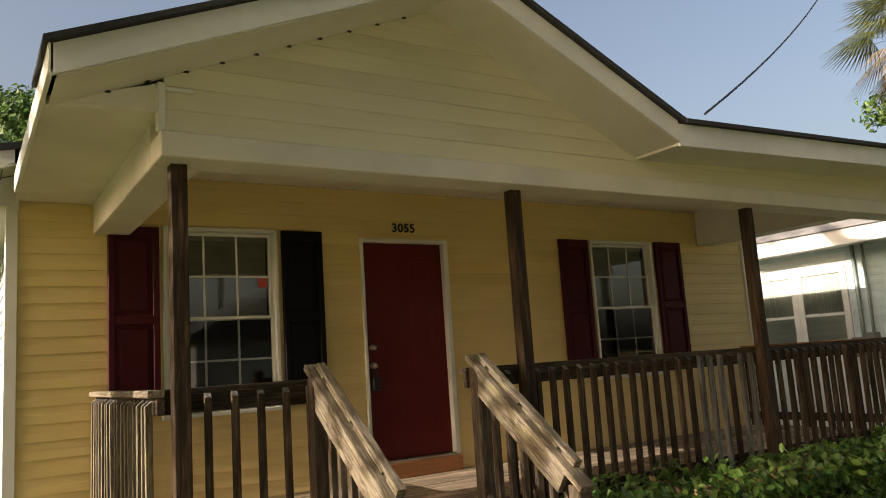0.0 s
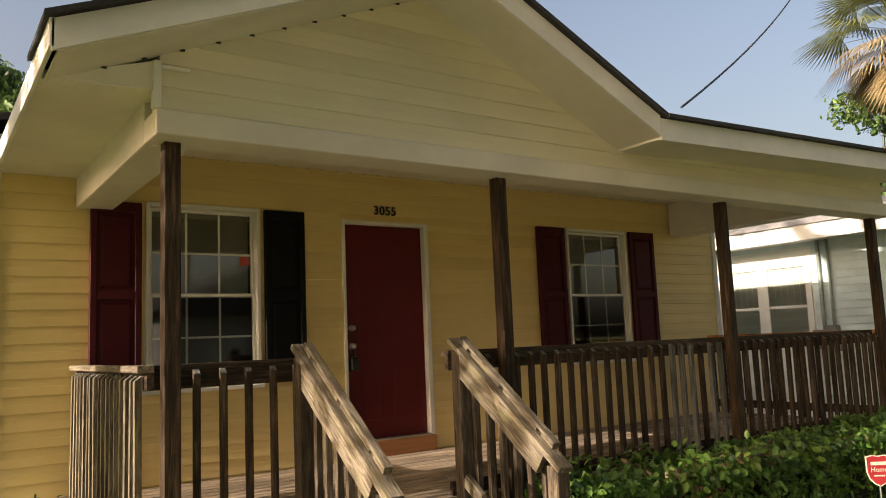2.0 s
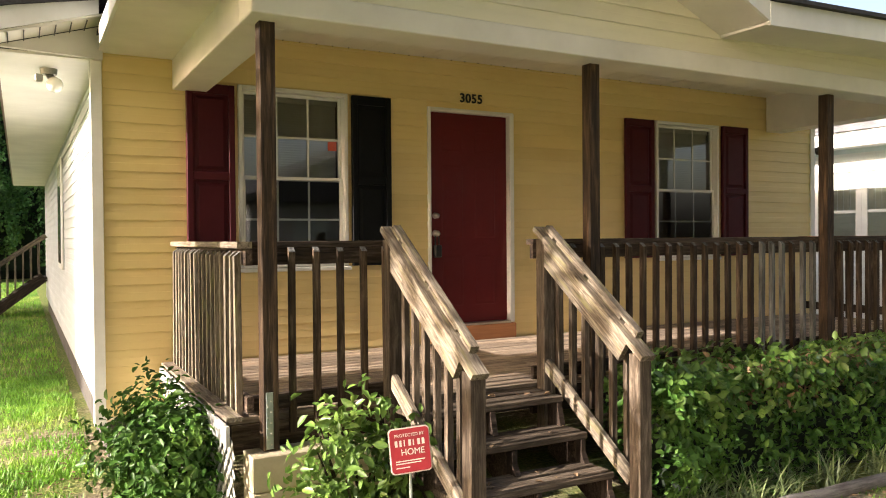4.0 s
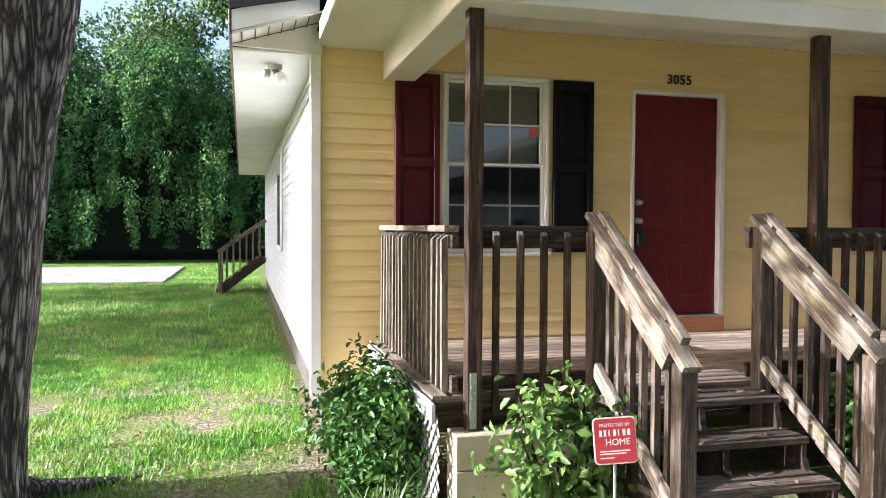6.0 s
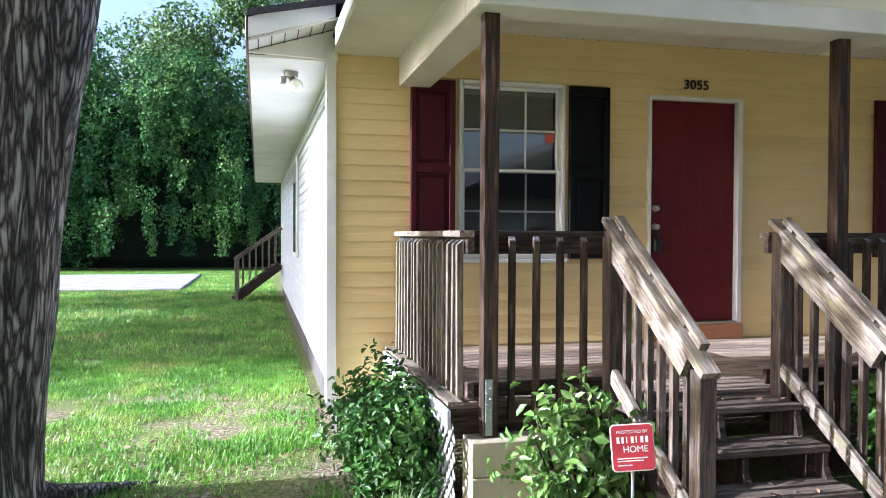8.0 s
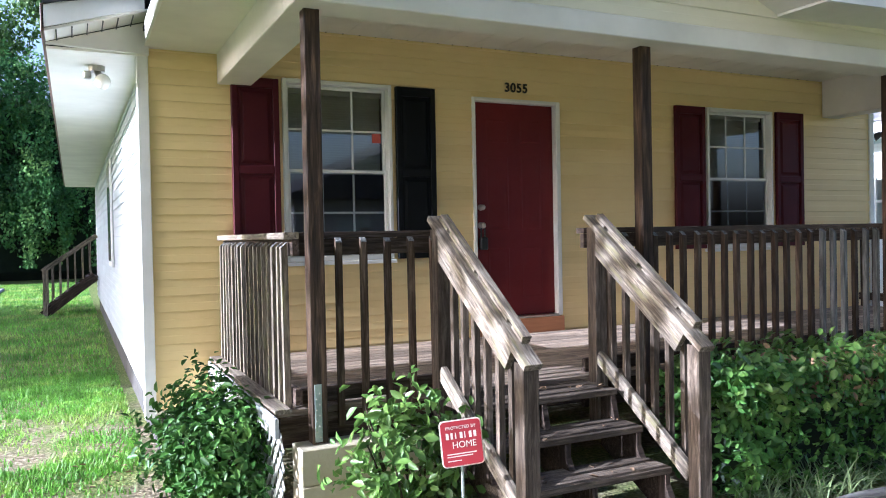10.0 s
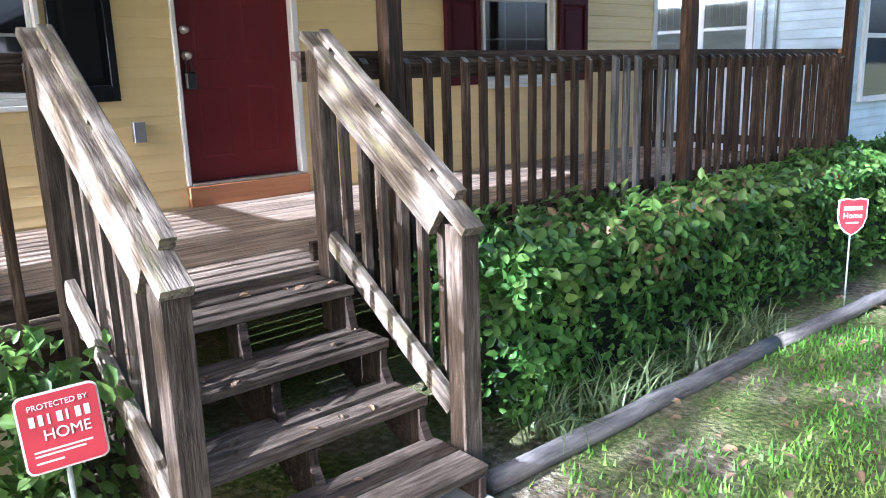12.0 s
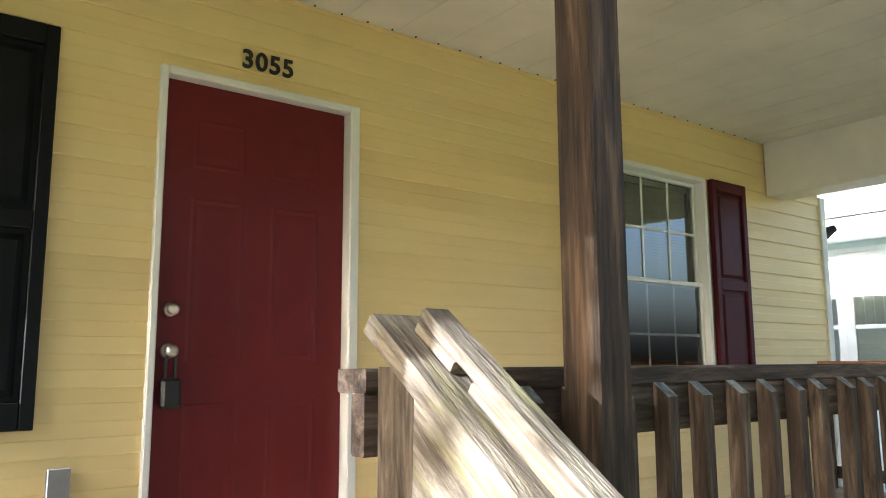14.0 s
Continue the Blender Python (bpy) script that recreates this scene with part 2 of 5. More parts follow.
DOORRED = material("red_door_paint", [(0.118, 0.009, 0.011), (0.135, 0.012, 0.013)], 0.42, 4, (1, 1, 1), 0.04, 90, blotch=0.14, spec=0.3)
MAROON = material("maroon_shutter", [(0.060, 0.010, 0.015), (0.075, 0.013, 0.018)], 0.5, 4, (1, 1, 1), 0.05, 90, blotch=0.12, spec=0.12)
BLACK = material("black_shutter", [(0.005, 0.006, 0.007), (0.008, 0.009, 0.010)], 0.5, 4, (1, 1, 1), 0.05, 90, blotch=0.15, spec=0.12)
INK = material("black_numerals", [(0.01, 0.01, 0.01), (0.014, 0.014, 0.014)], 0.4, 4, bump=0)
METAL = material("satin_metal", [(0.45, 0.42, 0.38), (0.58, 0.55, 0.5)], 0.32, 12, metal=0.9, bump=0.03)
GALV = material("galvanised_steel", [(0.28, 0.33, 0.30), (0.42, 0.46, 0.43)], 0.5, 20, metal=0.6, bump=0.05)
GREYBOX = material("grey_plastic", [(0.17, 0.17, 0.17), (0.22, 0.22, 0.22)], 0.5, 6, bump=0.03)
THRESH = material("orange_sill_wood", [(0.30, 0.12, 0.045), (0.42, 0.18, 0.07)], 0.6, 8, (0.3, 5, 5), 0.3, 40)
BLOCK = material("painted_concrete_block", [(0.36, 0.31, 0.20), (0.47, 0.41, 0.28)], 0.85, 6, bump=0.4, fine=90, blotch=0.3)
CONCRETE = material("pale_concrete", [(0.42, 0.41, 0.38), (0.58, 0.57, 0.53)], 0.85, 5, bump=0.3, fine=110, blotch=0.25)
SHINGLE = material("dark_shingle", [(0.018, 0.018, 0.022), (0.05, 0.05, 0.055)], 0.9, 30, bump=0.5, fine=140)
SHINGLE2 = material("grey_shingle", [(0.26, 0.25, 0.24), (0.44, 0.42, 0.40)], 0.9, 22, bump=0.5, fine=140)
BLUESIDE = material("pale_blue_siding", [(0.56, 0.68, 0.70), (0.64, 0.75, 0.78)], 0.55, 3, bump=0.06, fine=90, piece=0.04)
# room surfaces: the gloom indoors is put into this near-black colour
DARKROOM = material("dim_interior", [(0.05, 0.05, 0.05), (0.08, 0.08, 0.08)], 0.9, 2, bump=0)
BLIND = material("white_blind", [(0.55, 0.56, 0.50), (0.66, 0.66, 0.60)], 0.6, 5, bump=0.03)
LATT = material("dirty_white_lattice", [(0.30, 0.29, 0.26), (0.60, 0.60, 0.57)], 0.8, 9, bump=0.3, fine=60, piece=0.1, blotch=0.3)
SIGNRED = material("sign_red", [(0.27, 0.018, 0.024), (0.33, 0.026, 0.032)], 0.4, 3, bump=0.02, blotch=0.08)
SIGNWHITE = material("sign_pale", [(0.58, 0.50, 0.42), (0.66, 0.58, 0.49)], 0.45, 3, bump=0.02, blotch=0.08)
LEAF_A = material("hedge_leaf", [(0.035, 0.095, 0.018), (0.075, 0.18, 0.03), (0.17, 0.29, 0.05)], 0.45, 5, bump=0.0, island=True, blotch=0.3, translucent=0.35, spec=0.35)
LEAF_B = material("bright_leaf", [(0.06, 0.13, 0.025), (0.12, 0.22, 0.04), (0.20, 0.30, 0.06)], 0.4, 5, bump=0.0, island=True, blotch=0.3, translucent=0.3)
VINE = material("vine_leaf", [(0.04, 0.10, 0.03), (0.085, 0.20, 0.055), (0.20, 0.32, 0.08)], 0.6, 0.6, bump=0.0, island=True, blotch=0.45, translucent=0.3, spec=0.15)
TREELEAF = material("tree_leaf", [(0.05, 0.10, 0.025), (0.09, 0.17, 0.04), (0.14, 0.22, 0.06)], 0.5, 0.8, bump=0.0, island=True, blotch=0.3, translucent=0.3)
DEADLEAF = material("dry_leaf", [(0.16, 0.09, 0.045), (0.30, 0.20, 0.11)], 0.8, 5, bump=0.0, island=True)
PALM = material("palm_frond", [(0.10, 0.13, 0.03), (0.20, 0.22, 0.06)], 0.5, 2, bump=0.0, island=True, translucent=0.25)
PALMDRY = material("dry_palm_frond", [(0.20, 0.14, 0.07), (0.34, 0.26, 0.14)], 0.8, 2, bump=0.0, island=True)
GRASSM = material("grass_blade", [(0.07, 0.20, 0.018), (0.16, 0.35, 0.03), (0.40, 0.44, 0.11)], 0.5, 0.9, bump=0.0, island=True, blotch=0.35, translucent=0.35)
LILY = material("pale_strap_leaf", [(0.12, 0.17, 0.06), (0.22, 0.28, 0.12)], 0.45, 3, bump=0.0, island=True, translucent=0.2)
# near-black colour that stands in for the shade deep between leaves
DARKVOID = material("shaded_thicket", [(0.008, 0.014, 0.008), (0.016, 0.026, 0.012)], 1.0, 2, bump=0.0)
WIRE = material("black_cable", [(0.012, 0.012, 0.012), (0.02, 0.02, 0.02)], 0.6, 5, bump=0)


def glass_material():
    m = bpy.data.materials.new("window_glass")
    m.use_nodes = True
    nt = m.node_tree
    N, Lk = nt.nodes, nt.links
    tr = N.new("ShaderNodeBsdfTransparent")
    tr.inputs[0].default_value = (0.86, 0.9, 0.87, 1)
    gl = N.new("ShaderNodeBsdfGlossy")
    gl.inputs["Roughness"].default_value = 0.03
    fr = N.new("ShaderNodeFresnel")
    fr.inputs[0].default_value = 2.2
    mx = N.new("ShaderNodeMixShader")
    Lk.new(fr.outputs[0], mx.inputs[0])
    Lk.new(tr.outputs[0], mx.inputs[1])
    Lk.new(gl.outputs[0], mx.inputs[2])
    Lk.new(mx.outputs[0], N["Material Output"].inputs["Surface"])
    return m


GLASS = glass_material()


def ground_material():
    m = bpy.data.materials.new("lawn_and_dirt")
    m.use_nodes = True
    nt = m.node_tree
    N, Lk = nt.nodes, nt.links
    co = N.new("ShaderNodeTexCoord")

    def nz(scale, detail=6):
        n = N.new("ShaderNodeTexNoise")
        n.inputs["Scale"].default_value, n.inputs["Detail"].default_value = scale, detail
        Lk.new(co.outputs["Object"], n.inputs["Vector"])
        return n

    def ramp(src, stops):
        r = N.new("ShaderNodeValToRGB")
        e = r.color_ramp.elements
        e[0].position, e[-1].position = stops[0][0], stops[-1][0]
        for p, c in stops[1:-1]:
            e.new(p)
        for k, (p, c) in zip(e, stops):
            k.color = (*c, 1)
        Lk.new(src.outputs["Fac"], r.inputs[0])
        return r
    grass = ramp(nz(40, 4), [(0.3, (0.07, 0.09, 0.03)), (0.5, (0.13, 0.17, 0.04)), (0.7, (0.26, 0.25, 0.10))])
    dirt = ramp(nz(22, 8), [(0.3, (0.085, 0.06, 0.04)), (0.5, (0.19, 0.145, 0.10)), (0.68, (0.38, 0.32, 0.23))])
    mask = ramp(nz(1.6, 9), [(0.44, (0, 0, 0)), (0.60, (1, 1, 1))])
    mx = N.new("ShaderNodeMix")
    mx.data_type = 'RGBA'
    sx = N.new("ShaderNodeSeparateXYZ")
    Lk.new(co.outputs["Object"], sx.inputs[0])
    # bare earth lies near the street; the back lawn is whole
    near = N.new("ShaderNodeMapRange")
    near.inputs["From Min"].default_value, near.inputs["From Max"].default_value = 1.2, 4.5
    near.inputs["To Min"].default_value, near.inputs["To Max"].default_value = 0.85, 0.0
    Lk.new(sx.outputs[1], near.inputs["Value"])
    mm = N.new("ShaderNodeMath")
    mm.operation = 'MULTIPLY'
    Lk.new(mask.outputs[0], mm.inputs[0])
    Lk.new(near.outputs[0], mm.inputs[1])
    Lk.new(mm.outputs[0], mx.inputs["Factor"])
    Lk.new(grass.outputs[0], mx.inputs["A"])
    Lk.new(dirt.outputs[0], mx.inputs["B"])
    bs = N["Principled BSDF"]
    Lk.new(mx.outputs["Result"], bs.inputs["Base Color"])
    bs.inputs["Roughness"].default_value = 0.95
    bs.inputs["Specular IOR Level"].default_value = 0.15
    bp = N.new("ShaderNodeBump")
    bp.inputs["Strength"].default_value, bp.inputs["Distance"].default_value = 0.8, 0.03
    Lk.new(nz(35, 8).outputs["Fac"], bp.inputs["Height"])
    Lk.new(bp.outputs[0], bs.inputs["Normal"])
    return m


GROUNDM = ground_material()


def bark_material():
    m = bpy.data.materials.new("furrowed_bark")
    m.use_nodes = True
    nt = m.node_tree
    N, Lk = nt.nodes, nt.links
    co = N.new("ShaderNodeTexCoord")
    mp = N.new("ShaderNodeMapping")
    mp.inputs["Scale"].default_value = (1, 1, 0.13)
    Lk.new(co.outputs["Object"], mp.inputs[0])
    wv = N.new("ShaderNodeTexNoise")
    wv.inputs["Scale"].default_value = 6
    Lk.new(mp.outputs[0], wv.inputs[0])
    ad = N.new("ShaderNodeVectorMath")
    ad.operation = 'MULTIPLY_ADD'
    ad.inputs[1].default_value = (0.16, 0.16, 0.16)
    Lk.new(wv.outputs["Color"], ad.inputs[0])
    w2 = N.new("ShaderNodeTexNoise")
    w2.inputs["Scale"].default_value, w2.inputs["Detail"].default_value = 45, 5
    Lk.new(mp.outputs[0], w2.inputs[0])
    a2 = N.new("ShaderNodeVectorMath")
    a2.operation = 'MULTIPLY_ADD'
    a2.inputs[1].default_value = (0.035, 0.035, 0.035)
    Lk.new(w2.outputs["Color"], a2.inputs[0])
    Lk.new(mp.outputs[0], a2.inputs[2])
    Lk.new(a2.outputs[0], ad.inputs[2])
    vo = N.new("ShaderNodeTexVoronoi")
    vo.feature = 'DISTANCE_TO_EDGE'
    vo.inputs["Scale"].default_value = 27
    Lk.new(ad.outputs[0], vo.inputs["Vector"])
    n2 = N.new("ShaderNodeTexNoise")
    n2.inputs["Scale"].default_value, n2.inputs["Detail"].default_value = 16, 10
    Lk.new(mp.outputs[0], n2.inputs[0])
    r = N.new("ShaderNodeValToRGB")
    e = r.color_ramp.elements
    e[0].position, e[0].color = 0.0, (0.018, 0.014, 0.012, 1)
    e[1].position, e[1].color = 0.30, (0.36, 0.33, 0.305, 1)
    k = e.new(0.12)
    k.color = (0.12, 0.10, 0.088, 1)
    Lk.new(vo.outputs[0], r.inputs[0])
    mx = N.new("ShaderNodeMix")
    mx.data_type, mx.blend_type = 'RGBA', 'MULTIPLY'
    mx.inputs["Factor"].default_value = 0.8
    r2 = N.new("ShaderNodeValToRGB")
    r2.color_ramp.elements[0].position, r2.color_ramp.elements[0].color = 0.36, (0.16, 0.15, 0.145, 1)
    r2.color_ramp.elements[1].position, r2.color_ramp.elements[1].color = 0.62, (1.35, 1.3, 1.25, 1)
    Lk.new(n2.outputs["Fac"], r2.inputs[0])
    Lk.new(r.outputs[0], mx.inputs["A"])
    Lk.new(r2.outputs[0], mx.inputs["B"])
    bs = N["Principled BSDF"]
    Lk.new(mx.outputs["Result"], bs.inputs["Base Color"])
    bs.inputs["Roughness"].default_value = 0.9
    bp = N.new("ShaderNodeBump")
    bp.inputs["Strength"].default_value, bp.inputs["Distance"].default_value = 1.0, 0.03
    mn = N.new("ShaderNodeMath")
    mn.operation = 'MINIMUM'
    mn.inputs[1].default_value = 0.3
    Lk.new(vo.outputs[0], mn.inputs[0])
    Lk.new(mn.outputs[0], bp.inputs["Height"])
    Lk.new(bp.outputs[0], bs.inputs["Normal"])
    return m


BARK = bark_material()

# ---- ground ----
def ground():
    bm = bmesh.new()
    xs = [-400, -60] + [-25 + i * 0.5 for i in range(91)] + [60, 400]
    ys = [-400, -60] + [-20 + i * 0.5 for i in range(101)] + [90, 400]
    grid = [[bm.verts.new((x, y, GROUND + (0.03 * noise.noise(Vector((x * 0.5, y * 0.5, 3))) - 0.02 if abs(x) < 20 and abs(y) < 30 else 0))) for y in ys] for x in xs]
    for i in range(len(xs) - 1):
        for j in range(len(ys) - 1):
            bm.faces.new((grid[i][j], grid[i + 1][j], grid[i + 1][j + 1], grid[i][j + 1]))
    tagged(part("ground", bm, GROUNDM, smooth=True), "patchy green lawn with bare sandy earth", "lawn", kind="structure")


ground()
tagged(part("path", boxes((-1.52, -14, -0.3, -0.39, -3.14, GROUND + 0.035), bevel=0.01), CONCRETE), "pale concrete front path at the steps", "path", kind="structure")
tagged(part("concrete_pad", boxes((-14, 17.4, -0.3, -5.7, 26, GROUND + 0.05), bevel=0.02), material("worn_concrete", [(0.24, 0.23, 0.22), (0.38, 0.37, 0.35)], 0.9, 2, bump=0.3, blotch=0.35)), "weathered pale concrete parking pad on the lawn", "parking pad", kind="structure")

# ---- house: walls ----
BOARD_H = 0.127
BOARDS = {}


def board_mesh(L, mat, h=BOARD_H):
    """One course of lap siding along x, its face towards -y."""
    key = (round(L, 3), mat.name, round(h, 3))
    if key not in BOARDS:
        prof = [(0, 0), (-0.014, 0.0), (-0.016, 0.005), (-0.012, h * 0.52), (-0.010, h * 0.55), (-0.004, h + 0.004), (0, h + 0.004)]
        n = len(prof)
        vs = [(0, y, z) for y, z in prof] + [(L, y, z) for y, z in prof]
        fs = [(i, (i + 1) % n, n + (i + 1) % n, n + i) for i in range(n)] + [tuple(range(n - 1, -1, -1)), tuple(range(n, 2 * n))]
        me = mesh_of("siding_board", vs, fs)
        me.materials.append(mat)
        BOARDS[key] = me
    return BOARDS[key]


def siding(parent, origin, turn, length, z0, z1, mat, holes=(), h=BOARD_H, slope=None):
    """Courses of lap siding on a wall that starts at origin and runs length along its own x, turned about z."""
    base = Matrix.Translation((origin[0], origin[1], 0)) @ Matrix.Rotation(radians(turn), 4, 'Z')
    z = z0
    while z < z1 - 0.01:
        hh = min(h, z1 - z)
        a0, b0 = (0, length) if slope is None else slope(z + hh)
        spans = [(a0, b0)]
        for (u0, u1, w0, w1) in holes:
            if w0 < z + hh - 0.03 and w1 > z + 0.03:
                spans = [q for s in spans for q in ((s[0], min(s[1], u0)), (max(s[0], u1), s[1])) if q[1] - q[0] > 0.02]
        cuts = [(a, b, z, hh) for a, b in spans]
        for (u0, u1, w0, w1) in holes:
            if z + 0.03 < w1 < z + hh - 0.006:
                cuts.append((u0, u1, w1, z + hh - w1))
            if z + 0.006 < w0 < z + hh - 0.03:
                cuts.append((u0, u1, z, w0 - z))
        for a, b, zz, ht in cuts:
            if b - a > 0.03:
                part("siding_board", board_mesh(b - a, mat, ht), None, parent, "", base @ Matrix.Translation((a, 0, zz)))
        z += h


def wall_core(name, x0, x1, y0, y1, z0, z1, holes, mat, label):
    """A wall along x with real openings (u0, u1, w0, w1)."""
    bm = bmesh.new()
    us = sorted({x0, x1, *[h[0] for h in holes], *[h[1] for h in holes]})
    for a, b in zip(us, us[1:]):
        segs = sorted((h[2], h[3]) for h in holes if h[0] <= a + 1e-6 and h[1] >= b - 1e-6)
        z = z0
        for w0, w1 in segs:
            if w0 > z:
                box(bm, a, y0, z, b, y1, w0)
            z = w1
        if z < z1:
            box(bm, a, y0, z, b, y1, z1)
    return tagged(part(name, bm, mat), label, "wall", kind="structure")


WIN1 = (-1.815, -0.845, 1.385, 2.915)
WIN2 = (2.845, 3.84, 1.385, 2.925)
DOOR = (-0.035, 0.935, DECK + 0.03, 2.868)
HOLES = [WIN1, WIN2, DOOR]
wall_front = wall_core("wall_front", WALL_L + 0.01, WALL_R, 0.0, 0.12, 0.25, 3.36, HOLES, CREAM, "yellow lap-sided front wall with door and two windows")
wall_left = tagged(part("wall_left", boxes((WALL_L, 0.0, 0.22, WALL_L + 0.12, WALL_B, 3.1)), CREAM), "sunlit cream lap-sided side wall", "wall", kind="structure")
tagged(part("wall_right", boxes((WALL_R - 0.12, 0.12, 0.22, WALL_R, WALL_B, 3.1)), CREAM), "cream lap-sided side wall", "wall", kind="structure")
tagged(part("wall_back", boxes((WALL_L + 0.12, WALL_B - 0.12, 0.22, WALL_R - 0.12, WALL_B, 3.1)), CREAM), "plain rear wall", "wall", kind="structure")
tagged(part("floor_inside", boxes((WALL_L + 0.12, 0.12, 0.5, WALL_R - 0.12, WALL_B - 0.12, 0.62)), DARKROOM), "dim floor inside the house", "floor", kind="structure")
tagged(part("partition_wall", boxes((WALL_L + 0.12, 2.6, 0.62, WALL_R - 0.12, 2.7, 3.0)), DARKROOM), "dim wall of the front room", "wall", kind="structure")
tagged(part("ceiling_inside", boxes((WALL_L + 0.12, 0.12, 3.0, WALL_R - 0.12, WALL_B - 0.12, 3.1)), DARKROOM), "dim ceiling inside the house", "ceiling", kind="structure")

# corner trims
for nm, b in (("corner_trim", (WALL_L - 0.075, -0.03, 0.2, WALL_L + 0.008, 0.09, 3.03)), ("corner_trim", (WALL_R - 0.03, -0.03, 0.3, WALL_R + 0.05, 0.09, 3.0))):
    tagged(part(nm, boxes(b, bevel=0.004), WHITE), "white vinyl corner post of the siding", "trim", kind="structure")

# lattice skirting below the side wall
# foundation colour kept dark to carry the shade under the siding
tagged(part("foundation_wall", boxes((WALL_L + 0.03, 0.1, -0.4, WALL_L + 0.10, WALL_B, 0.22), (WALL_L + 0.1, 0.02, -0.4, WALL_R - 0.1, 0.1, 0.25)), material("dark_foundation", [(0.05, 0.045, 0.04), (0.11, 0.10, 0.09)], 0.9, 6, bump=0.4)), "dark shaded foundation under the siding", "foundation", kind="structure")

# ---- porch roof and house roof ----
APEX_X, APEX_Z = -0.62, 4.11
GX0, GX1, FY = -2.89, 1.16, -2.87      # rake foot on each side and the plane of the fascia
FOOT_Z = 3.17
SLOPE = (APEX_Z - FOOT_Z) / (APEX_X - GX0)
EAVE_Z = 3.37       # top of the long front fascia
EAVE_R = 5.95


def rake(name, xa, za, xb, zb, y0, y1, h, mat, label, cat="trim", up=0.0):
    """A sloping board or slab between two points, h deep downwards."""
    bm = extrude([(xa, za + up), (xb, zb + up), (xb, zb + up - h), (xa, za + up - h)], 'y', y0, y1)
    return tagged(part(name, bm, mat), label, cat, kind="structure")


zv = 3.27
SLOPE_R = (APEX_Z - zv) / (GX1 - APEX_X)
rake("fascia", GX0, FOOT_Z, APEX_X, APEX_Z, FY, FY + 0.025, 0.145, WHITE, "painted white rake fascia board")
rake("fascia", APEX_X + 0.002, APEX_Z, GX1, zv, FY, FY + 0.025, 0.155, WHITE, "painted white rake fascia board")
rake("fascia", GX1 + 0.002, zv - 0.02, EAVE_R, EAVE_Z, FY - 0.002, FY + 0.023, 0.165, WHITE, "painted white eave fascia board")
rake("roof_edge", GX0 - 0.035, FOOT_Z - 0.012, APEX_X, APEX_Z, FY - 0.04, FY + 0.6, 0.03, SHINGLE, "dark shingle roof edge", "roof", up=0.034)
rake("roof_edge", APEX_X + 0.002, APEX_Z, GX1 + 0.05, zv - 0.018, FY - 0.04, FY + 0.6, 0.03, SHINGLE, "dark shingle roof edge", "roof", up=0.034)
rake("roof_edge", GX1 + 0.052, zv - 0.02, EAVE_R + 0.04, EAVE_Z, FY - 0.045, FY + 0.6, 0.03, SHINGLE, "dark shingle roof edge", "roof", up=0.034)
# sloping soffit under the rake, and flat ones under the eaves
rake("soffit", GX0 + 0.03, FOOT_Z + 0.012, APEX_X, APEX_Z, FY + 0.026, PORCH_Y + 0.02, 0.02, SOFFIT, "sloping cream vinyl soffit", "soffit", up=-0.13)
rake("soffit", APEX_X + 0.002, APEX_Z, GX1 + 0.02, zv, FY + 0.026, PORCH_Y + 0.02, 0.02, SOFFIT, "sloping cream vinyl soffit", "soffit", up=-0.13)
rake("soffit", GX1 + 0.022, zv - 0.02, EAVE_R - 0.02, EAVE_Z, FY + 0.026, PORCH_Y + 0.02, 0.02, SOFFIT, "cream vinyl eave soffit", "soffit", up=-0.13)


def roof_slab(name, quad, t, mat, label):
    bm = bmesh.new()
    top = [bm.verts.new(p) for p in quad]
    low = [bm.verts.new((p[0], p[1], p[2] - t)) for p in quad]
    bm.faces.new(top)
    bm.faces.new(low[::-1])
    for i in range(4):
        bm.faces.new((top[i], low[i], low[(i + 1) % 4], top[(i + 1) % 4]))
    bmesh.ops.recalc_face_normals(bm, faces=bm.faces)
    return tagged(part(name, bm, mat), label, "roof", kind="structure")


roof_slab("roof_porch", [(GX0, FY + 0.6, FOOT_Z + 0.034), (APEX_X, FY + 0.6, APEX_Z + 0.034), (APEX_X, 1.2, APEX_Z + 0.034), (GX0, 0.0, FOOT_Z + 0.034)], 0.03, SHINGLE, "dark shingle porch roof")
roof_slab("roof_porch", [(APEX_X, FY + 0.6, APEX_Z + 0.034), (GX1 + 0.1, FY + 0.6, CEIL + 0.12), (GX1 + 0.1, 0.5, CEIL + 0.12), (APEX_X, 1.2, APEX_Z + 0.034)], 0.03, SHINGLE, "dark shingle porch roof")
roof_slab("roof_porch", [(GX1, FY + 0.02, zv + 0.03), (EAVE_R, FY + 0.02, EAVE_Z + 0.03), (EAVE_R, 0.0, EAVE_Z + 0.55), (GX1, 0.0, EAVE_Z + 0.55)], 0.03, SHINGLE, "dark shingle porch roof")
# left eave of the porch: fascia and flat soffit
rake("soffit", GX0 + 0.01, FOOT_Z, -2.305, FOOT_Z, PORCH_Y - 0.02, -0.03, 0.02, SOFFIT, "cream eave soffit beside the porch beam", "soffit", up=-0.085)
tagged(part("fascia", boxes((GX0 - 0.012, FY - 0.0, FOOT_Z - 0.13, GX0 + 0.012, -0.42, FOOT_Z + 0.005), bevel=0.003), WHITE), "white eave fascia of the porch", "trim", kind="structure")
tagged(part("soffit_return", extrude([(GX0 + 0.02, FOOT_Z - 0.13), (-2.315, FOOT_Z - 0.105), (-2.315, FOOT_Z + 0.06), (GX0 + 0.02, FOOT_Z - 0.11)], 'y', PORCH_Y - 0.012, PORCH_Y + 0.012), SOFFIT), "cream vinyl return under the rake", "soffit", kind="structure")

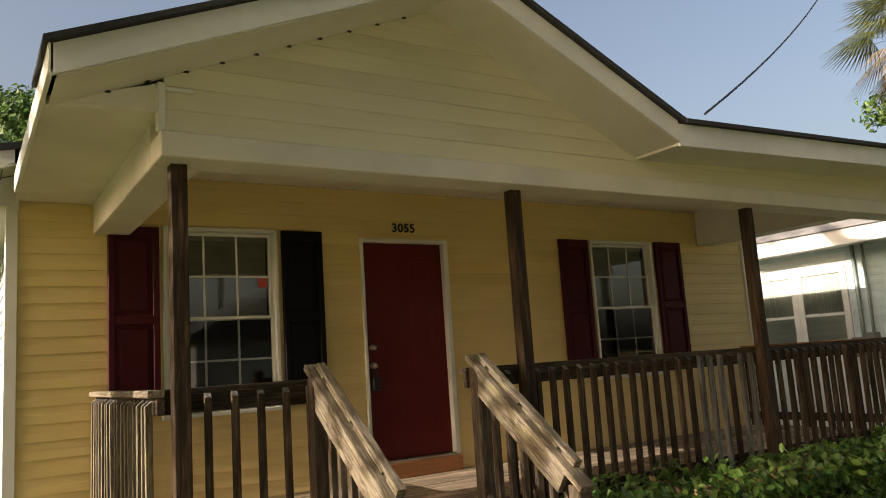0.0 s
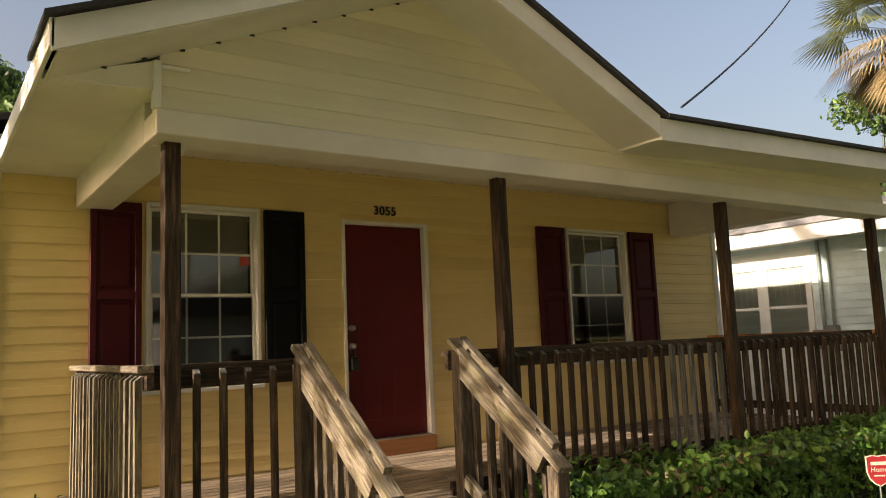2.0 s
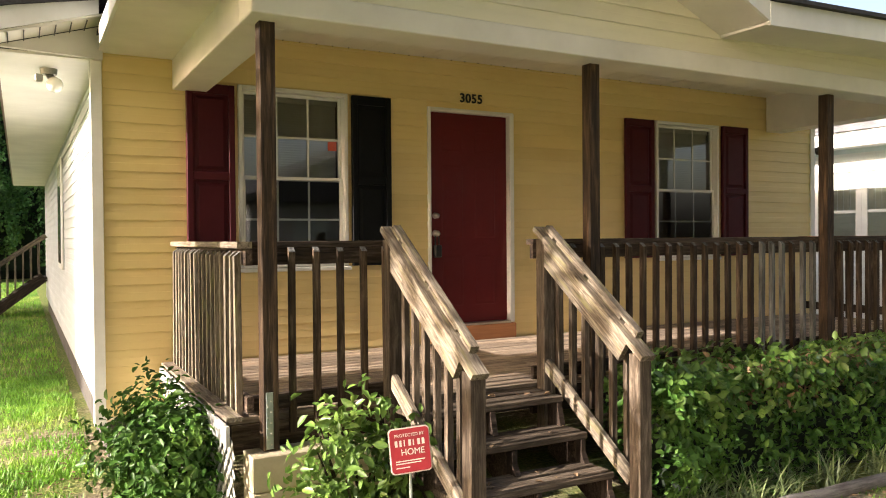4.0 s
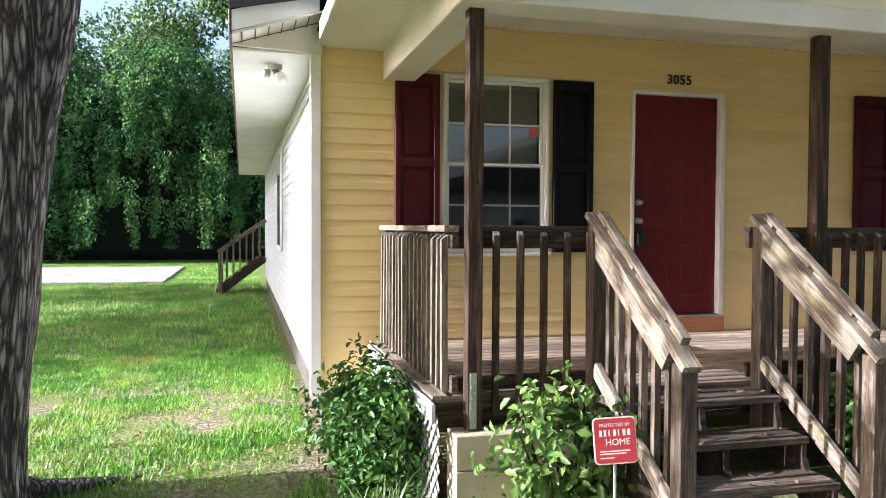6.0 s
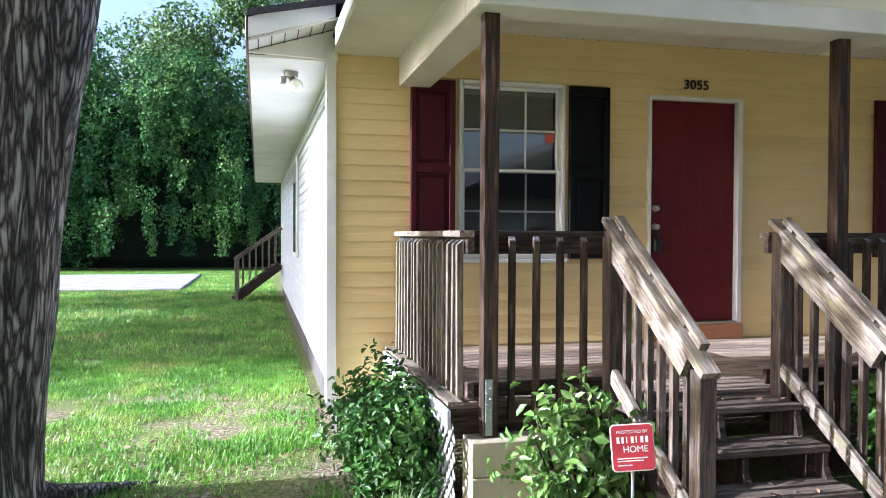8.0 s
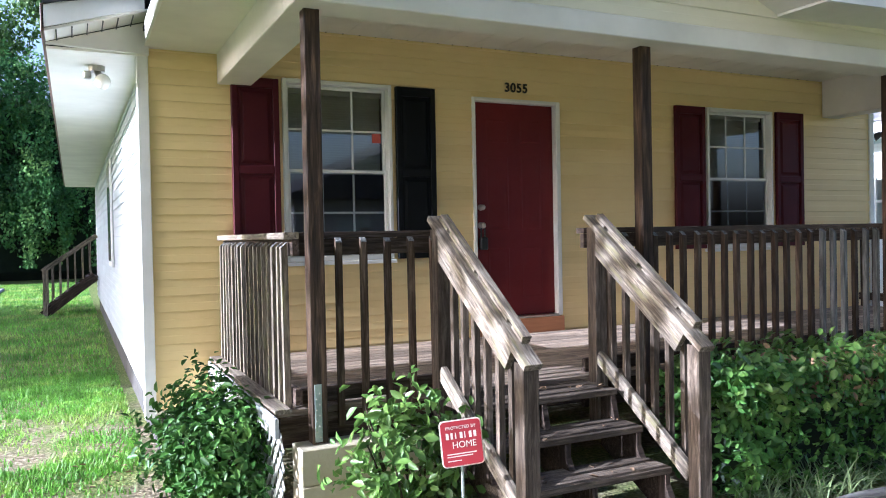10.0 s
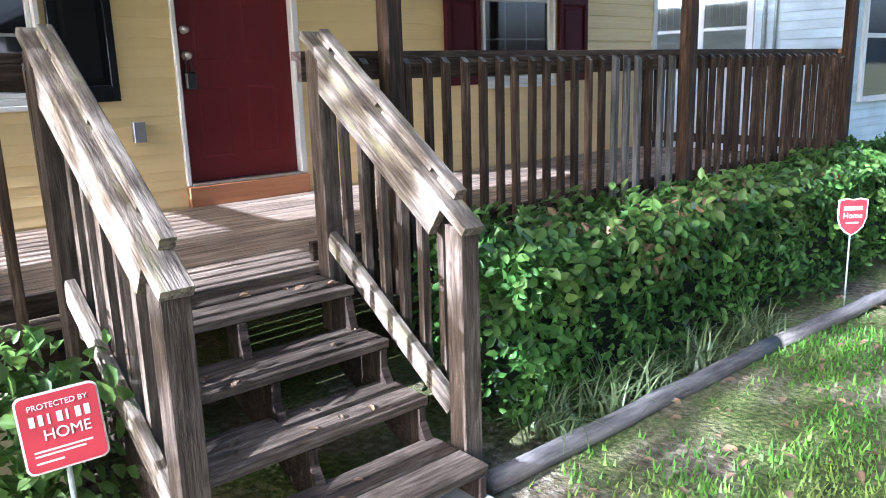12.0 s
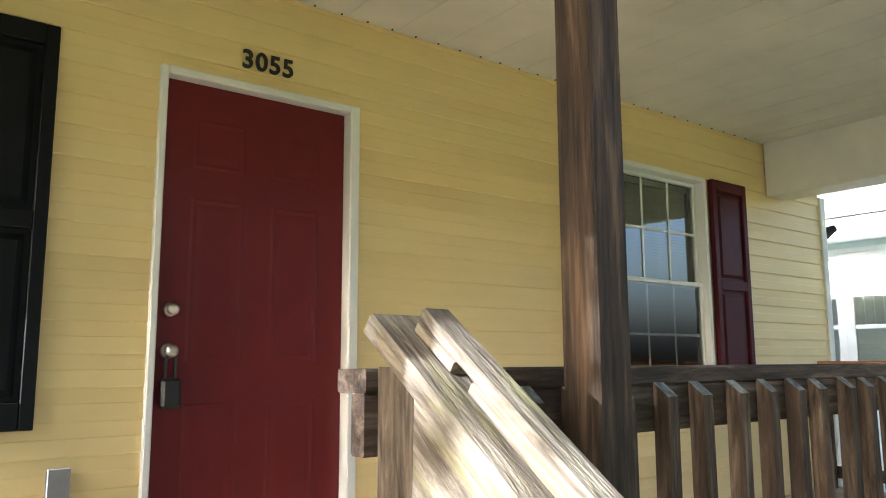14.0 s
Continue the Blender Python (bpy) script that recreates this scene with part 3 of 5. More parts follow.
# gable wall and beams
gable = tagged(part("wall_gable", extrude([(-2.31, 2.85), (5.3, 2.85), (5.3, EAVE_Z - 0.15), (1.2, zv - 0.14), (APEX_X, APEX_Z - 0.14), (-2.31, APEX_Z - 0.14 - SLOPE * (APEX_X + 2.31))], 'y', PORCH_Y, PORCH_Y + 0.15), CREAM), "cream lap-sided gable over the porch", "wall", kind="structure")


def gable_span(z):
    z -= 0.125
    lo = max(0, APEX_X + 2.31 - (APEX_Z - 0.12 - z) / SLOPE)
    if z > zv - 0.1:
        return lo, min(7.6, APEX_X + 2.31 + (APEX_Z - 0.12 - z) / SLOPE_R)
    return lo, 7.6


siding(gable, (-2.31, PORCH_Y), 0, 7.6, 2.965, APEX_Z - 0.15, CREAM, slope=gable_span, h=0.125)
tagged(part("beam_trim", boxes((-2.335, PORCH_Y - 0.035, 2.825, 5.46, PORCH_Y + 0.23, 2.962), bevel=0.006), SOFFIT), "cream capped front beam of the porch", "beam", kind="structure")
tagged(part("beam_trim", boxes((-2.335, PORCH_Y + 0.233, 2.825, -2.07, -0.025, 3.35), bevel=0.006), SOFFIT), "cream capped side beam of the porch", "beam", kind="structure")
tagged(part("beam_trim", boxes((4.68, PORCH_Y + 0.233, 2.9, 4.95, -0.025, 3.35), bevel=0.006), SOFFIT), "cream capped side beam of the porch", "beam", kind="structure")
tagged(part("gable_trim", boxes((-2.35, PORCH_Y - 0.045, 2.965, -2.31, PORCH_Y + 0.02, 3.22), (-2.31, PORCH_Y - 0.045, 3.18, -2.16, PORCH_Y - 0.02, 3.2), bevel=0.003), WHITE), "white corner trim of the gable siding", "trim", kind="structure")
tagged(part("porch_ceiling", boxes((-2.07, PORCH_Y + 0.17, CEIL, 4.68, -0.0, CEIL + 0.03), (4.95, PORCH_Y + 0.17, 3.2, EAVE_R, 0, 3.22)), SOFFIT), "cream vinyl porch ceiling", "ceiling", kind="structure")

# dark seam ends where the ceiling and soffit panels meet the siding
seams = bmesh.new()
for k in range(44):
    box(seams, -2.03 + k * 0.15, -0.034, CEIL - 0.007, -2.023 + k * 0.15, -0.024, CEIL - 0.001)
for k in range(1, 11):
    u = k / 11
    xx = GX0 + 0.1 + (APEX_X - GX0 - 0.1) * u
    zz = FOOT_Z + SLOPE * (xx - GX0) - 0.152
    box(seams, xx - 0.014, PORCH_Y - 0.034, zz - 0.008, xx + 0.014, PORCH_Y - 0.022, zz + 0.002)
for k in range(7):
    xx = -3.48 + k * 0.1
    box(seams, xx, -0.412, 3.028 + 0.3 * (xx + 3.55), xx + 0.008, -0.105, 3.034 + 0.3 * (xx + 3.55))
tagged(part("soffit_seams", seams, INK), "dark open seam ends of the vinyl panels", "trim", kind="structure")
for k in range(22):
    xx = -1.85 + k * 0.3
    tagged(part("ceiling_seam", boxes((xx, PORCH_Y + 0.18, CEIL - 0.003, xx + 0.008, -0.03, CEIL - 0.0005)), SOFFIT), "narrow raised seam of the porch ceiling panels", "trim", kind="structure")

# main roof: side eave, rake return
ridge_x = (WALL_L + WALL_R) / 2
EX = -3.56
rz = 3.27 + 0.2 * (ridge_x - EX)
roof_slab("roof_main", [(EX, -0.45, 3.27), (ridge_x, -0.45, rz), (ridge_x, WALL_B + 0.4, rz), (EX, WALL_B + 0.4, 3.27)], 0.05, SHINGLE, "dark shingle main roof")
roof_slab("roof_main", [(ridge_x, -0.45, rz), (2 * ridge_x - EX, -0.45, 3.27), (2 * ridge_x - EX, WALL_B + 0.4, 3.27), (ridge_x, WALL_B + 0.4, rz)], 0.05, SHINGLE, "dark shingle main roof")
tagged(part("fascia", extrude([(EX, 3.21), (-2.9, 3.41), (-2.9, 3.255), (EX, 3.06)], 'y', -0.43, -0.405), WHITE), "white rake fascia of the main roof", "trim", kind="structure")
tagged(part("fascia", boxes((EX - 0.012, -0.43, 3.03, EX + 0.012, WALL_B + 0.4, 3.22), bevel=0.003), material("brown_gutter", [(0.10, 0.06, 0.04), (0.16, 0.10, 0.07)], 0.5, 6)), "dark brown metal eave edge", "trim", kind="structure")
tagged(part("soffit", extrude([(EX + 0.01, 3.06), (-2.84, 3.275), (-2.84, 3.26), (EX + 0.01, 3.04)], 'y', -0.405, -0.10), SOFFIT), "cream rake soffit with dark seams", "soffit", kind="structure")
tagged(part("soffit_return", extrude([(EX + 0.01, 3.03), (-2.85, 3.0), (-2.85, 3.25), (EX + 0.01, 3.035)], 'y', -0.10, -0.05), SOFFIT), "cream boxed return of the eave", "soffit", kind="structure")
tagged(part("soffit", boxes((EX + 0.012, -0.05, 3.0, WALL_L, WALL_B + 0.3, 3.02)), SOFFIT), "cream side eave soffit", "soffit", kind="structure")

# ---- door ----
door = thing("door_1", (0.43, -0.02, 0.8), "closed dark red panelled front door with white frame", "door", kind="structure")


def front_door():
    bm = bmesh.new()
    x0, x1, z0, z1, y = 0.0, 0.88, 0.80, 2.83, 0.03
    box(bm, x0, y, z0, x1, y + 0.04, z1)
    slab = part("slab", bm, DOORRED, door)
    # raised panels: two tall above, two short below, two small on top
    for cx in (0.255, 0.625):
        for a, b in ((0.96, 1.46), (1.62, 2.33), (2.45, 2.68)):
            bm = bmesh.new()
            w = 0.125
            outer = [(cx - w, a), (cx + w, a), (cx + w, b), (cx - w, b)]
            lev = ((0.0, 0.001), (0.016, -0.003), (0.032, -0.0008), (0.06, -0.0025))
            rings = []
            for inset, dy in lev:
                rings.append([bm.verts.new((px + (inset if px < cx else -inset), y + dy, pz + (inset if pz == a else -inset))) for px, pz in outer])
            for r0, r1 in zip(rings, rings[1:]):
                for i in range(4):
                    bm.faces.new((r0[i], r0[(i + 1) % 4], r1[(i + 1) % 4], r1[i]))
            bm.faces.new(rings[-1])
            part("panel", bm, DOORRED, slab)
    part("frame", boxes((-0.035, -0.035, DECK + 0.15, -0.003, 0.12, 2.868), (0.883, -0.035, DECK + 0.15, 0.935, 0.12, 2.868), (-0.003, -0.035, 2.832, 0.883, 0.12, 2.868), bevel=0.006), WHITE, door, "white door casing")
    part("threshold", boxes((-0.003, -0.05, 0.775, 0.883, 0.1, 0.797), bevel=0.004), METAL, door, "grey metal threshold")
    part("sill", boxes((-0.034, -0.06, DECK + 0.002, 0.934, 0.1, 0.773), bevel=0.004), THRESH, door, "orange-brown wooden sill")
    for z, r in ((1.84, 0.030), (1.67, 0.033)):
        bm = bmesh.new()
        bmesh.ops.create_cone(bm, cap_ends=True, segments=20, radius1=r, radius2=r * 0.92, depth=0.02, matrix=pose(0.065, y - 0.008, z, 90))
        bmesh.ops.create_uvsphere(bm, u_segments=16, v_segments=10, radius=r * 0.85, matrix=pose(0.065, y - 0.045, z))
        part("knob" if z < 1.75 else "deadbolt", bm, METAL, slab, "worn satin metal", smooth=True)
    bm = boxes((0.025, y - 0.075, 1.44, 0.105, y - 0.02, 1.56), bevel=0.012)
    part("lock_body", bm, INK, slab, "black key box hung on the knob")
    part("shackle", tube([(0.045, y - 0.04, 1.55), (0.045, y - 0.04, 1.64), (0.065, y - 0.04, 1.66), (0.085, y - 0.04, 1.64), (0.085, y - 0.04, 1.55)], 0.007), INK, slab)


front_door()


# ---- windows and shutters ----
def sheet(*pts):
    """A clear pane: one face, its front to the outside."""
    bm = bmesh.new()
    bm.faces.new([bm.verts.new(p) for p in pts])
    return bm


def window(name, hole, label, blind_to):
    x0, x1, z0, z1 = hole
    w = thing(name, ((x0 + x1) / 2, 0, z0), label, "window", kind="structure")
    f = 0.034
    part("frame", boxes((x0, -0.045, z0, x0 + f, 0.08, z1), (x1 - f, -0.045, z0, x1, 0.08, z1), (x0 + f, -0.045, z1 - f, x1 - f, 0.08, z1), (x0 + f, -0.045, z0, x1 - f, 0.08, z0 + 0.04), bevel=0.005), WHITE, w, "white vinyl frame")
    part("sill", boxes((x0 - 0.02, -0.06, z0 - 0.035, x1 + 0.02, 0.0, z0 - 0.002), bevel=0.005), WHITE, w)
    mid = 2.15
    for nm, a, b, y in (("lower_sash", z0 + 0.042, mid + 0.015, 0.02), ("upper_sash", mid - 0.02, z1 - f - 0.002, 0.05)):
        s = 0.028
        xa, xb = x0 + f + 0.002, x1 - f - 0.002
        sash = part(nm, boxes((xa, y - 0.02, a, xa + s, y + 0.01, b), (xb - s, y - 0.02, a, xb, y + 0.01, b), (xa + s, y - 0.02, a, xb - s, y + 0.01, a + s), (xa + s, y - 0.02, b - s, xb - s, y + 0.01, b), bevel=0.003), WHITE, w)
        g = part("pane", sheet((xa + s, y - 0.006, a + s), (xb - s, y - 0.006, a + s), (xb - s, y - 0.006, b - s), (xa + s, y - 0.006, b - s)), GLASS, sash)
        g.visible_shadow = False
        lay = -0.013 if nm == "upper_sash" else 0.002
        for i in (1, 2):
            x = xa + s + (xb - xa - 2 * s) * i / 3
            part("muntin", boxes((x - 0.009, y + lay, a + s, x + 0.009, y + lay + 0.005, b - s)), WHITE, sash)
        z = (a + b) / 2
        part("muntin", boxes((xa + s, y + lay + 0.0005, z - 0.009, xb - s, y + lay + 0.0045, z + 0.009)), WHITE, sash)
    # blind with slats of its own
    bl = thing("window_blind", ((x0 + x1) / 2, 0.1, z1 - 0.07), "lowered pale slatted blind behind the glass", "blind", "window blinds")
    part("headrail", boxes((x0 + 0.06, 0.085, z1 - 0.1, x1 - 0.06, 0.12, z1 - 0.06)), BLIND, bl)
    me = plank_mesh(x1 - x0 - 0.13, 0.03, 0.003, BLIND, 0.001)
    z = z1 - 0.11
    while z > blind_to:
        part("slat", me, None, bl, "", pose(x0 + 0.065, 0.105, z, 58, 0, 0))
        z -= 0.021
    return w


window("window_1", WIN1, "white double-hung window with grilles and a red sticker", 2.17)
window("window_2", WIN2, "white double-hung window with grilles reflecting trees", 2.17)
sticker = tagged(part("window_sticker", boxes((-1.005, 0.0365, 2.41, -0.925, 0.0405, 2.49)), material("faded_red_sticker", [(0.50, 0.07, 0.04), (0.6, 0.12, 0.07)], 0.5, 20, bump=0)), "small faded red square sticker on the window pane", "sticker")


def shutter(x0, x1, z0, z1, mat, label):
    s = thing("shutter", ((x0 + x1) / 2, -0.03, z0), label, "shutter", "window shutters")
    y0, y1, r = -0.065, -0.024, 0.05
    mz = z0 + (z1 - z0) * 0.5
    part("frame", boxes((x0, y0, z0, x0 + r, y1, z1), (x1 - r, y0, z0, x1, y1, z1), (x0 + r, y0, z0, x1 - r, y1, z0 + 0.1), (x0 + r, y0, z1 - 0.08, x1 - r, y1, z1), (x0 + r, y0, mz - 0.035, x1 - r, y1, mz + 0.035), bevel=0.004), mat, s)
    for a, b in ((z0 + 0.1, mz - 0.035), (mz + 0.035, z1 - 0.08)):
        bm = bmesh.new()
        cx, cz = (x0 + x1) / 2, (a + b) / 2
        hw, hh = (x1 - x0) / 2 - r, (b - a) / 2
        rings = [[bm.verts.new((cx + sx * (hw - i), y, cz + sz * (hh - i))) for sx, sz in ((-1, -1), (1, -1), (1, 1), (-1, 1))] for i, y in ((0.001, y0 + 0.022), (0.02, y0 + 0.022), (0.045, y0 + 0.008))]
        for p, q in zip(rings, rings[1:]):
            for i in range(4):
                bm.faces.new((p[i], p[(i + 1) % 4], q[(i + 1) % 4], q[i]))
        bm.faces.new(rings[-1])
        part("panel", bm, mat, s)


shutter(-2.235, -1.85, 1.40, 2.895, MAROON, "maroon panelled shutter beside the front window")
shutter(-0.81, -0.43, 1.385, 2.905, BLACK, "black panelled shutter, odd one among maroon ones")
shutter(2.385, 2.80, 1.39, 2.92, MAROON, "maroon panelled shutter beside the far window")
shutter(3.885, 4.32, 1.39, 2.925, MAROON, "maroon panelled shutter beside the far window")

# house number
num = thing("house_number", (0.43, -0.03, 3.0), "black house number 3055 above the door", "house number")
for i, ch in enumerate("3055"):
    cu = bpy.data.curves.new("digit", 'FONT')
    cu.body, cu.size, cu.extrude, cu.offset = ch, 0.12, 0.004, 0.0025
    ob = new("digit_src", cu)
    bpy.context.view_layer.update()
    me = bpy.data.meshes.new_from_object(ob.evaluated_get(bpy.context.evaluated_depsgraph_get()))
    bpy.data.objects.remove(ob)
    me.materials.clear()
    part("digit", me, INK, num, "", pose(0.315 + i * 0.066, -0.026, 2.937, 90))

outlet = thing("outlet_box", (-0.335, -0.02, 1.18), "grey weatherproof outlet box on the siding", "outlet")
part("body", boxes((-0.37, -0.06, 1.115, -0.30, -0.012, 1.24), bevel=0.006), GREYBOX, outlet)
part("cover", boxes((-0.374, -0.068, 1.112, -0.296, -0.061, 1.245), bevel=0.003), GREYBOX, outlet)

# ceiling light over the porch
cl = thing("recessed_light", (0.67, -0.6, CEIL), "small flush white ceiling light in the porch", "ceiling light")
bm = bmesh.new()
bmesh.ops.create_cone(bm, cap_ends=True, segments=24, radius1=0.04, radius2=0.045, depth=0.006, matrix=pose(0.67, -0.6, CEIL - 0.005))
part("trim_ring", bm, WHITE, cl)

# ---- porch: deck, posts, rails ----
deck = thing("porch_deck", (1.5, -1.2, DECK), "weathered brown plank porch deck", "deck", kind="structure")
BW, DX0, DX1 = 0.142, -2.42, 5.36
y = -0.035 - BW / 2
k = 0
while y > -2.13:
    joints = [DX0, 0.1 + 1.2 * (k % 3), 2.6 + 0.9 * (k % 2), DX1] if k % 2 else [DX0, -0.6 + 0.7 * (k % 3), 3.0, DX1]
    for a, b in zip(joints, joints[1:]):
        plank("plank", (a + 0.002, y, DECK - 0.019), (b - 0.002, y, DECK - 0.019), BW - 0.006, 0.038, DECKWOOD, deck)
    y -= BW
    k += 1
plank("rim_joist", (DX0 + 0.02, -2.145, DECK - 0.125), (-1.5, -2.145, DECK - 0.125), 0.04, 0.17, BALWOOD, deck)
plank("ledge_board", (DX0 + 0.1, -2.16, DECK - 0.228), (-1.5, -2.16, DECK - 0.228), 0.09, 0.03, BALWOOD, deck)
plank("skirt_board", (DX0 + 0.1, -2.145, DECK - 0.36), (-1.5, -2.145, DECK - 0.36), 0.04, 0.22, BALWOOD, deck)
plank("rim_joist", (-0.36, -2.145, DECK - 0.125), (DX1, -2.145, DECK - 0.125), 0.04, 0.17, WOOD, deck)
plank("rim_joist", (DX0 + 0.04, -0.03, DECK - 0.125), (DX0 + 0.04, -2.12, DECK - 0.125), 0.04, 0.17, RAILWOOD, deck)
plank("joist_base", (DX0 + 0.02, -2.0, DECK - 0.125), (DX1, -2.0, DECK - 0.125), 0.04, 0.17, WOOD, deck)

PW = 0.088
PY = -2.245
for i, (x, top) in enumerate(((-2.21, 2.824), (0.09, 2.824), (2.66, 2.824), (5.30, 2.824))):
    p = thing("porch_post", (x, PY, DECK), "dark-stained square wooden porch post", "post", "porch posts")
    plank("post", (x, PY, 0.455 if i == 0 else DECK - 0.2), (x, PY, top), PW, PW, DARKWOOD, p)
    if i == 0:
        st = part("strap", boxes((x - 0.03, PY - PW / 2 - 0.005, 0.465, x + 0.01, PY - PW / 2 - 0.001, 0.78), bevel=0.001), GALV, p, "galvanised steel strap with holes")
        for j in range(9):
            bm = bmesh.new()
            bmesh.ops.create_cone(bm, cap_ends=True, segments=8, radius1=0.006, radius2=0.004, depth=0.004, matrix=pose(x - 0.01 + 0.009 * (-1) ** j, PY - PW / 2 - 0.006, 0.49 + 0.03 * j, 90))
            part("nail", bm, METAL, st)
# block pier under the corner post
pier = thing("block_pier", (-2.1, -2.3, GROUND), "cream-painted concrete block pier under the porch corner", "pier")
for z in (0.255, 0.055, -0.145):
    part("block", boxes((-2.34, -2.37, z, -1.95, -2.17, z + 0.195), bevel=0.006), BLOCK, pier)
    part("block", boxes((-1.946, -2.365, z, -1.56, -2.17, z + 0.195), bevel=0.006), BLOCK, pier)


def railing(name, x0, x1, y, ztop, n, label, at_post):
    r = thing(name, ((x0 + x1) / 2, y, DECK), label, "railing", "porch railings")
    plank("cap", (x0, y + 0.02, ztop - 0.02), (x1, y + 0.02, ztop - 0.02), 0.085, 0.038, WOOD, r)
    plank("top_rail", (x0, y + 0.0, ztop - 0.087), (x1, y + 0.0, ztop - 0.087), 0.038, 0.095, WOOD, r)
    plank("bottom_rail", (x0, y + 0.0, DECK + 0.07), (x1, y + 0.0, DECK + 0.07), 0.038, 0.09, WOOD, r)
    for i in range(n):
        x = x0 + (x1 - x0) * (i + 0.5) / n
        if any(abs(x - a) < 0.05 for a in at_post):
            continue
        baluster(r, (x, y - 0.04, DECK - 0.11), (x, y - 0.04, ztop - 0.034), GREYWOOD if 1.7 < x < 2.65 and i % 4 else BALWOOD)
    return r


BALS = {}


def baluster_mesh(L, w, mat):
    """A square baluster along local x with a slanting cut at its top."""
    key = (round(L, 3), w, mat.name)
    if key not in BALS:
        a = w / 2
        vs = [(0, -a, -a), (0, a, -a), (0, a, a), (0, -a, a), (L, -a, -a), (L, a, -a), (L - w * 0.8, a, a), (L - w * 0.8, -a, a)]
        me = mesh_of("baluster", vs, [(3, 2, 1, 0), (4, 5, 6, 7), (0, 1, 5, 4), (1, 2, 6, 5), (2, 3, 7, 6), (3, 0, 4, 7)])
        me.materials.append(mat)
        me.materials.append(GREYWOOD)     # weathered end grain, pale also for the sky light on the cut
        me.polygons[1].material_index = 1
        BALS[key] = me
    return BALS[key]


def baluster(parent, p0, p1, mat=None, face=(0, -1, 0), w=0.036):
    p0, p1 = Vector(p0), Vector(p1)
    x = (p1 - p0).normalized()
    z = Vector(face)
    yv = z.cross(x)
    m = Matrix((x, yv, z)).transposed().to_4x4()
    m.translation = p0
    m = m @ Euler((random.uniform(-0.08, 0.08), random.uniform(-0.006, 0.006), random.uniform(-0.006, 0.006))).to_matrix().to_4x4()
    part("baluster", baluster_mesh((p1 - p0).length, w, mat or WOOD), None, parent, "", m)


RT = 1.615
RY = -2.15
railing("porch_railing", -2.28, -1.385, RY, RT, 6, "weathered brown wooden railing with square balusters", ())
railing("porch_railing", -0.355, 2.62, RY, RT, 23, "weathered brown wooden railing with square balusters", ())
railing("porch_railing", 2.622, 5.34, RY, RT, 21, "weathered brown wooden railing with square balusters", ())
# side railing, towards the lawn
sr = thing("porch_railing", (-2.33, -1.2, DECK), "sunlit weathered side railing with square balusters", "railing", "porch railings")
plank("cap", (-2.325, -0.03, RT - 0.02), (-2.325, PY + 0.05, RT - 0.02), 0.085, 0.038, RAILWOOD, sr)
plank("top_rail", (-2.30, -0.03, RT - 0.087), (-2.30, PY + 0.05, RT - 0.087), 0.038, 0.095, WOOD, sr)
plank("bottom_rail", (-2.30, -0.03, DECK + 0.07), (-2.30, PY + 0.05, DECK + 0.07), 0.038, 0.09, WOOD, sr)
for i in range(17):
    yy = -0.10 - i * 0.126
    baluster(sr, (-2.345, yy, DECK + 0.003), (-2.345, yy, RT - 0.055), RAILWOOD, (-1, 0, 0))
# far side railing at the other end of the deck
fr = thing("porch_railing", (5.29, -1.2, DECK), "weathered railing at the end of the deck", "railing", "porch railings")
plank("bottom_rail", (5.29, -0.05, DECK + 0.12), (5.29, PY, DECK + 0.12), 0.038, 0.09, WOOD, fr)
plank("cap", (5.29, -0.05, RT - 0.02), (5.29, -2.2, RT - 0.02), 0.085, 0.038, THRESH, fr, "reddish-brown cap board")
for i in range(15):
    yy = -0.12 - i * 0.15
    baluster(fr, (5.25, yy, DECK + 0.003), (5.25, yy, RT - 0.055), WOOD, (-1, 0, 0))

# ---- steps ----
steps = thing("porch_steps", (-0.93, -2.9, GROUND), "weathered open wooden steps up to the porch", "stairs")
TREADS = ((-2.555, 0.615, 0.385), (-2.79, 0.435, 0.27), (-3.03, 0.255, 0.28), (-3.37, 0.09, 0.33))
for yf, zt, d in TREADS:
    xa, xb = -1.445, -0.40
    half = d / 2
    for q in (0, 1):
        plank("tread", (xa, yf + half * q + half / 2, zt - 0.019), (xb, yf + half * q + half / 2, zt - 0.019), half - 0.005, 0.038, STAIRWOOD, steps)
for x in (-1.42, -0.93, -0.43):
    for yf, zt, d in TREADS:
        plank("stringer", (x, yf + 0.03, zt - 0.04), (x, yf + 0.03, zt - 0.23 if zt > 0.2 else GROUND - 0.05), 0.06, 0.038, WOOD, steps, side=(0, 1, 0))
    bm = extrude([(-2.45, 0.575), (-2.45, 0.25), (-3.2, GROUND - 0.05), (-3.33, GROUND - 0.05), (-3.33, 0.05), (-3.09, 0.05), (-3.0, 0.21), (-2.85, 0.21), (-2.75, 0.39), (-2.6, 0.39), (-2.55, 0.575)], 'x', x - 0.018, x + 0.018)
    part("stringer", bm, WOOD, steps)


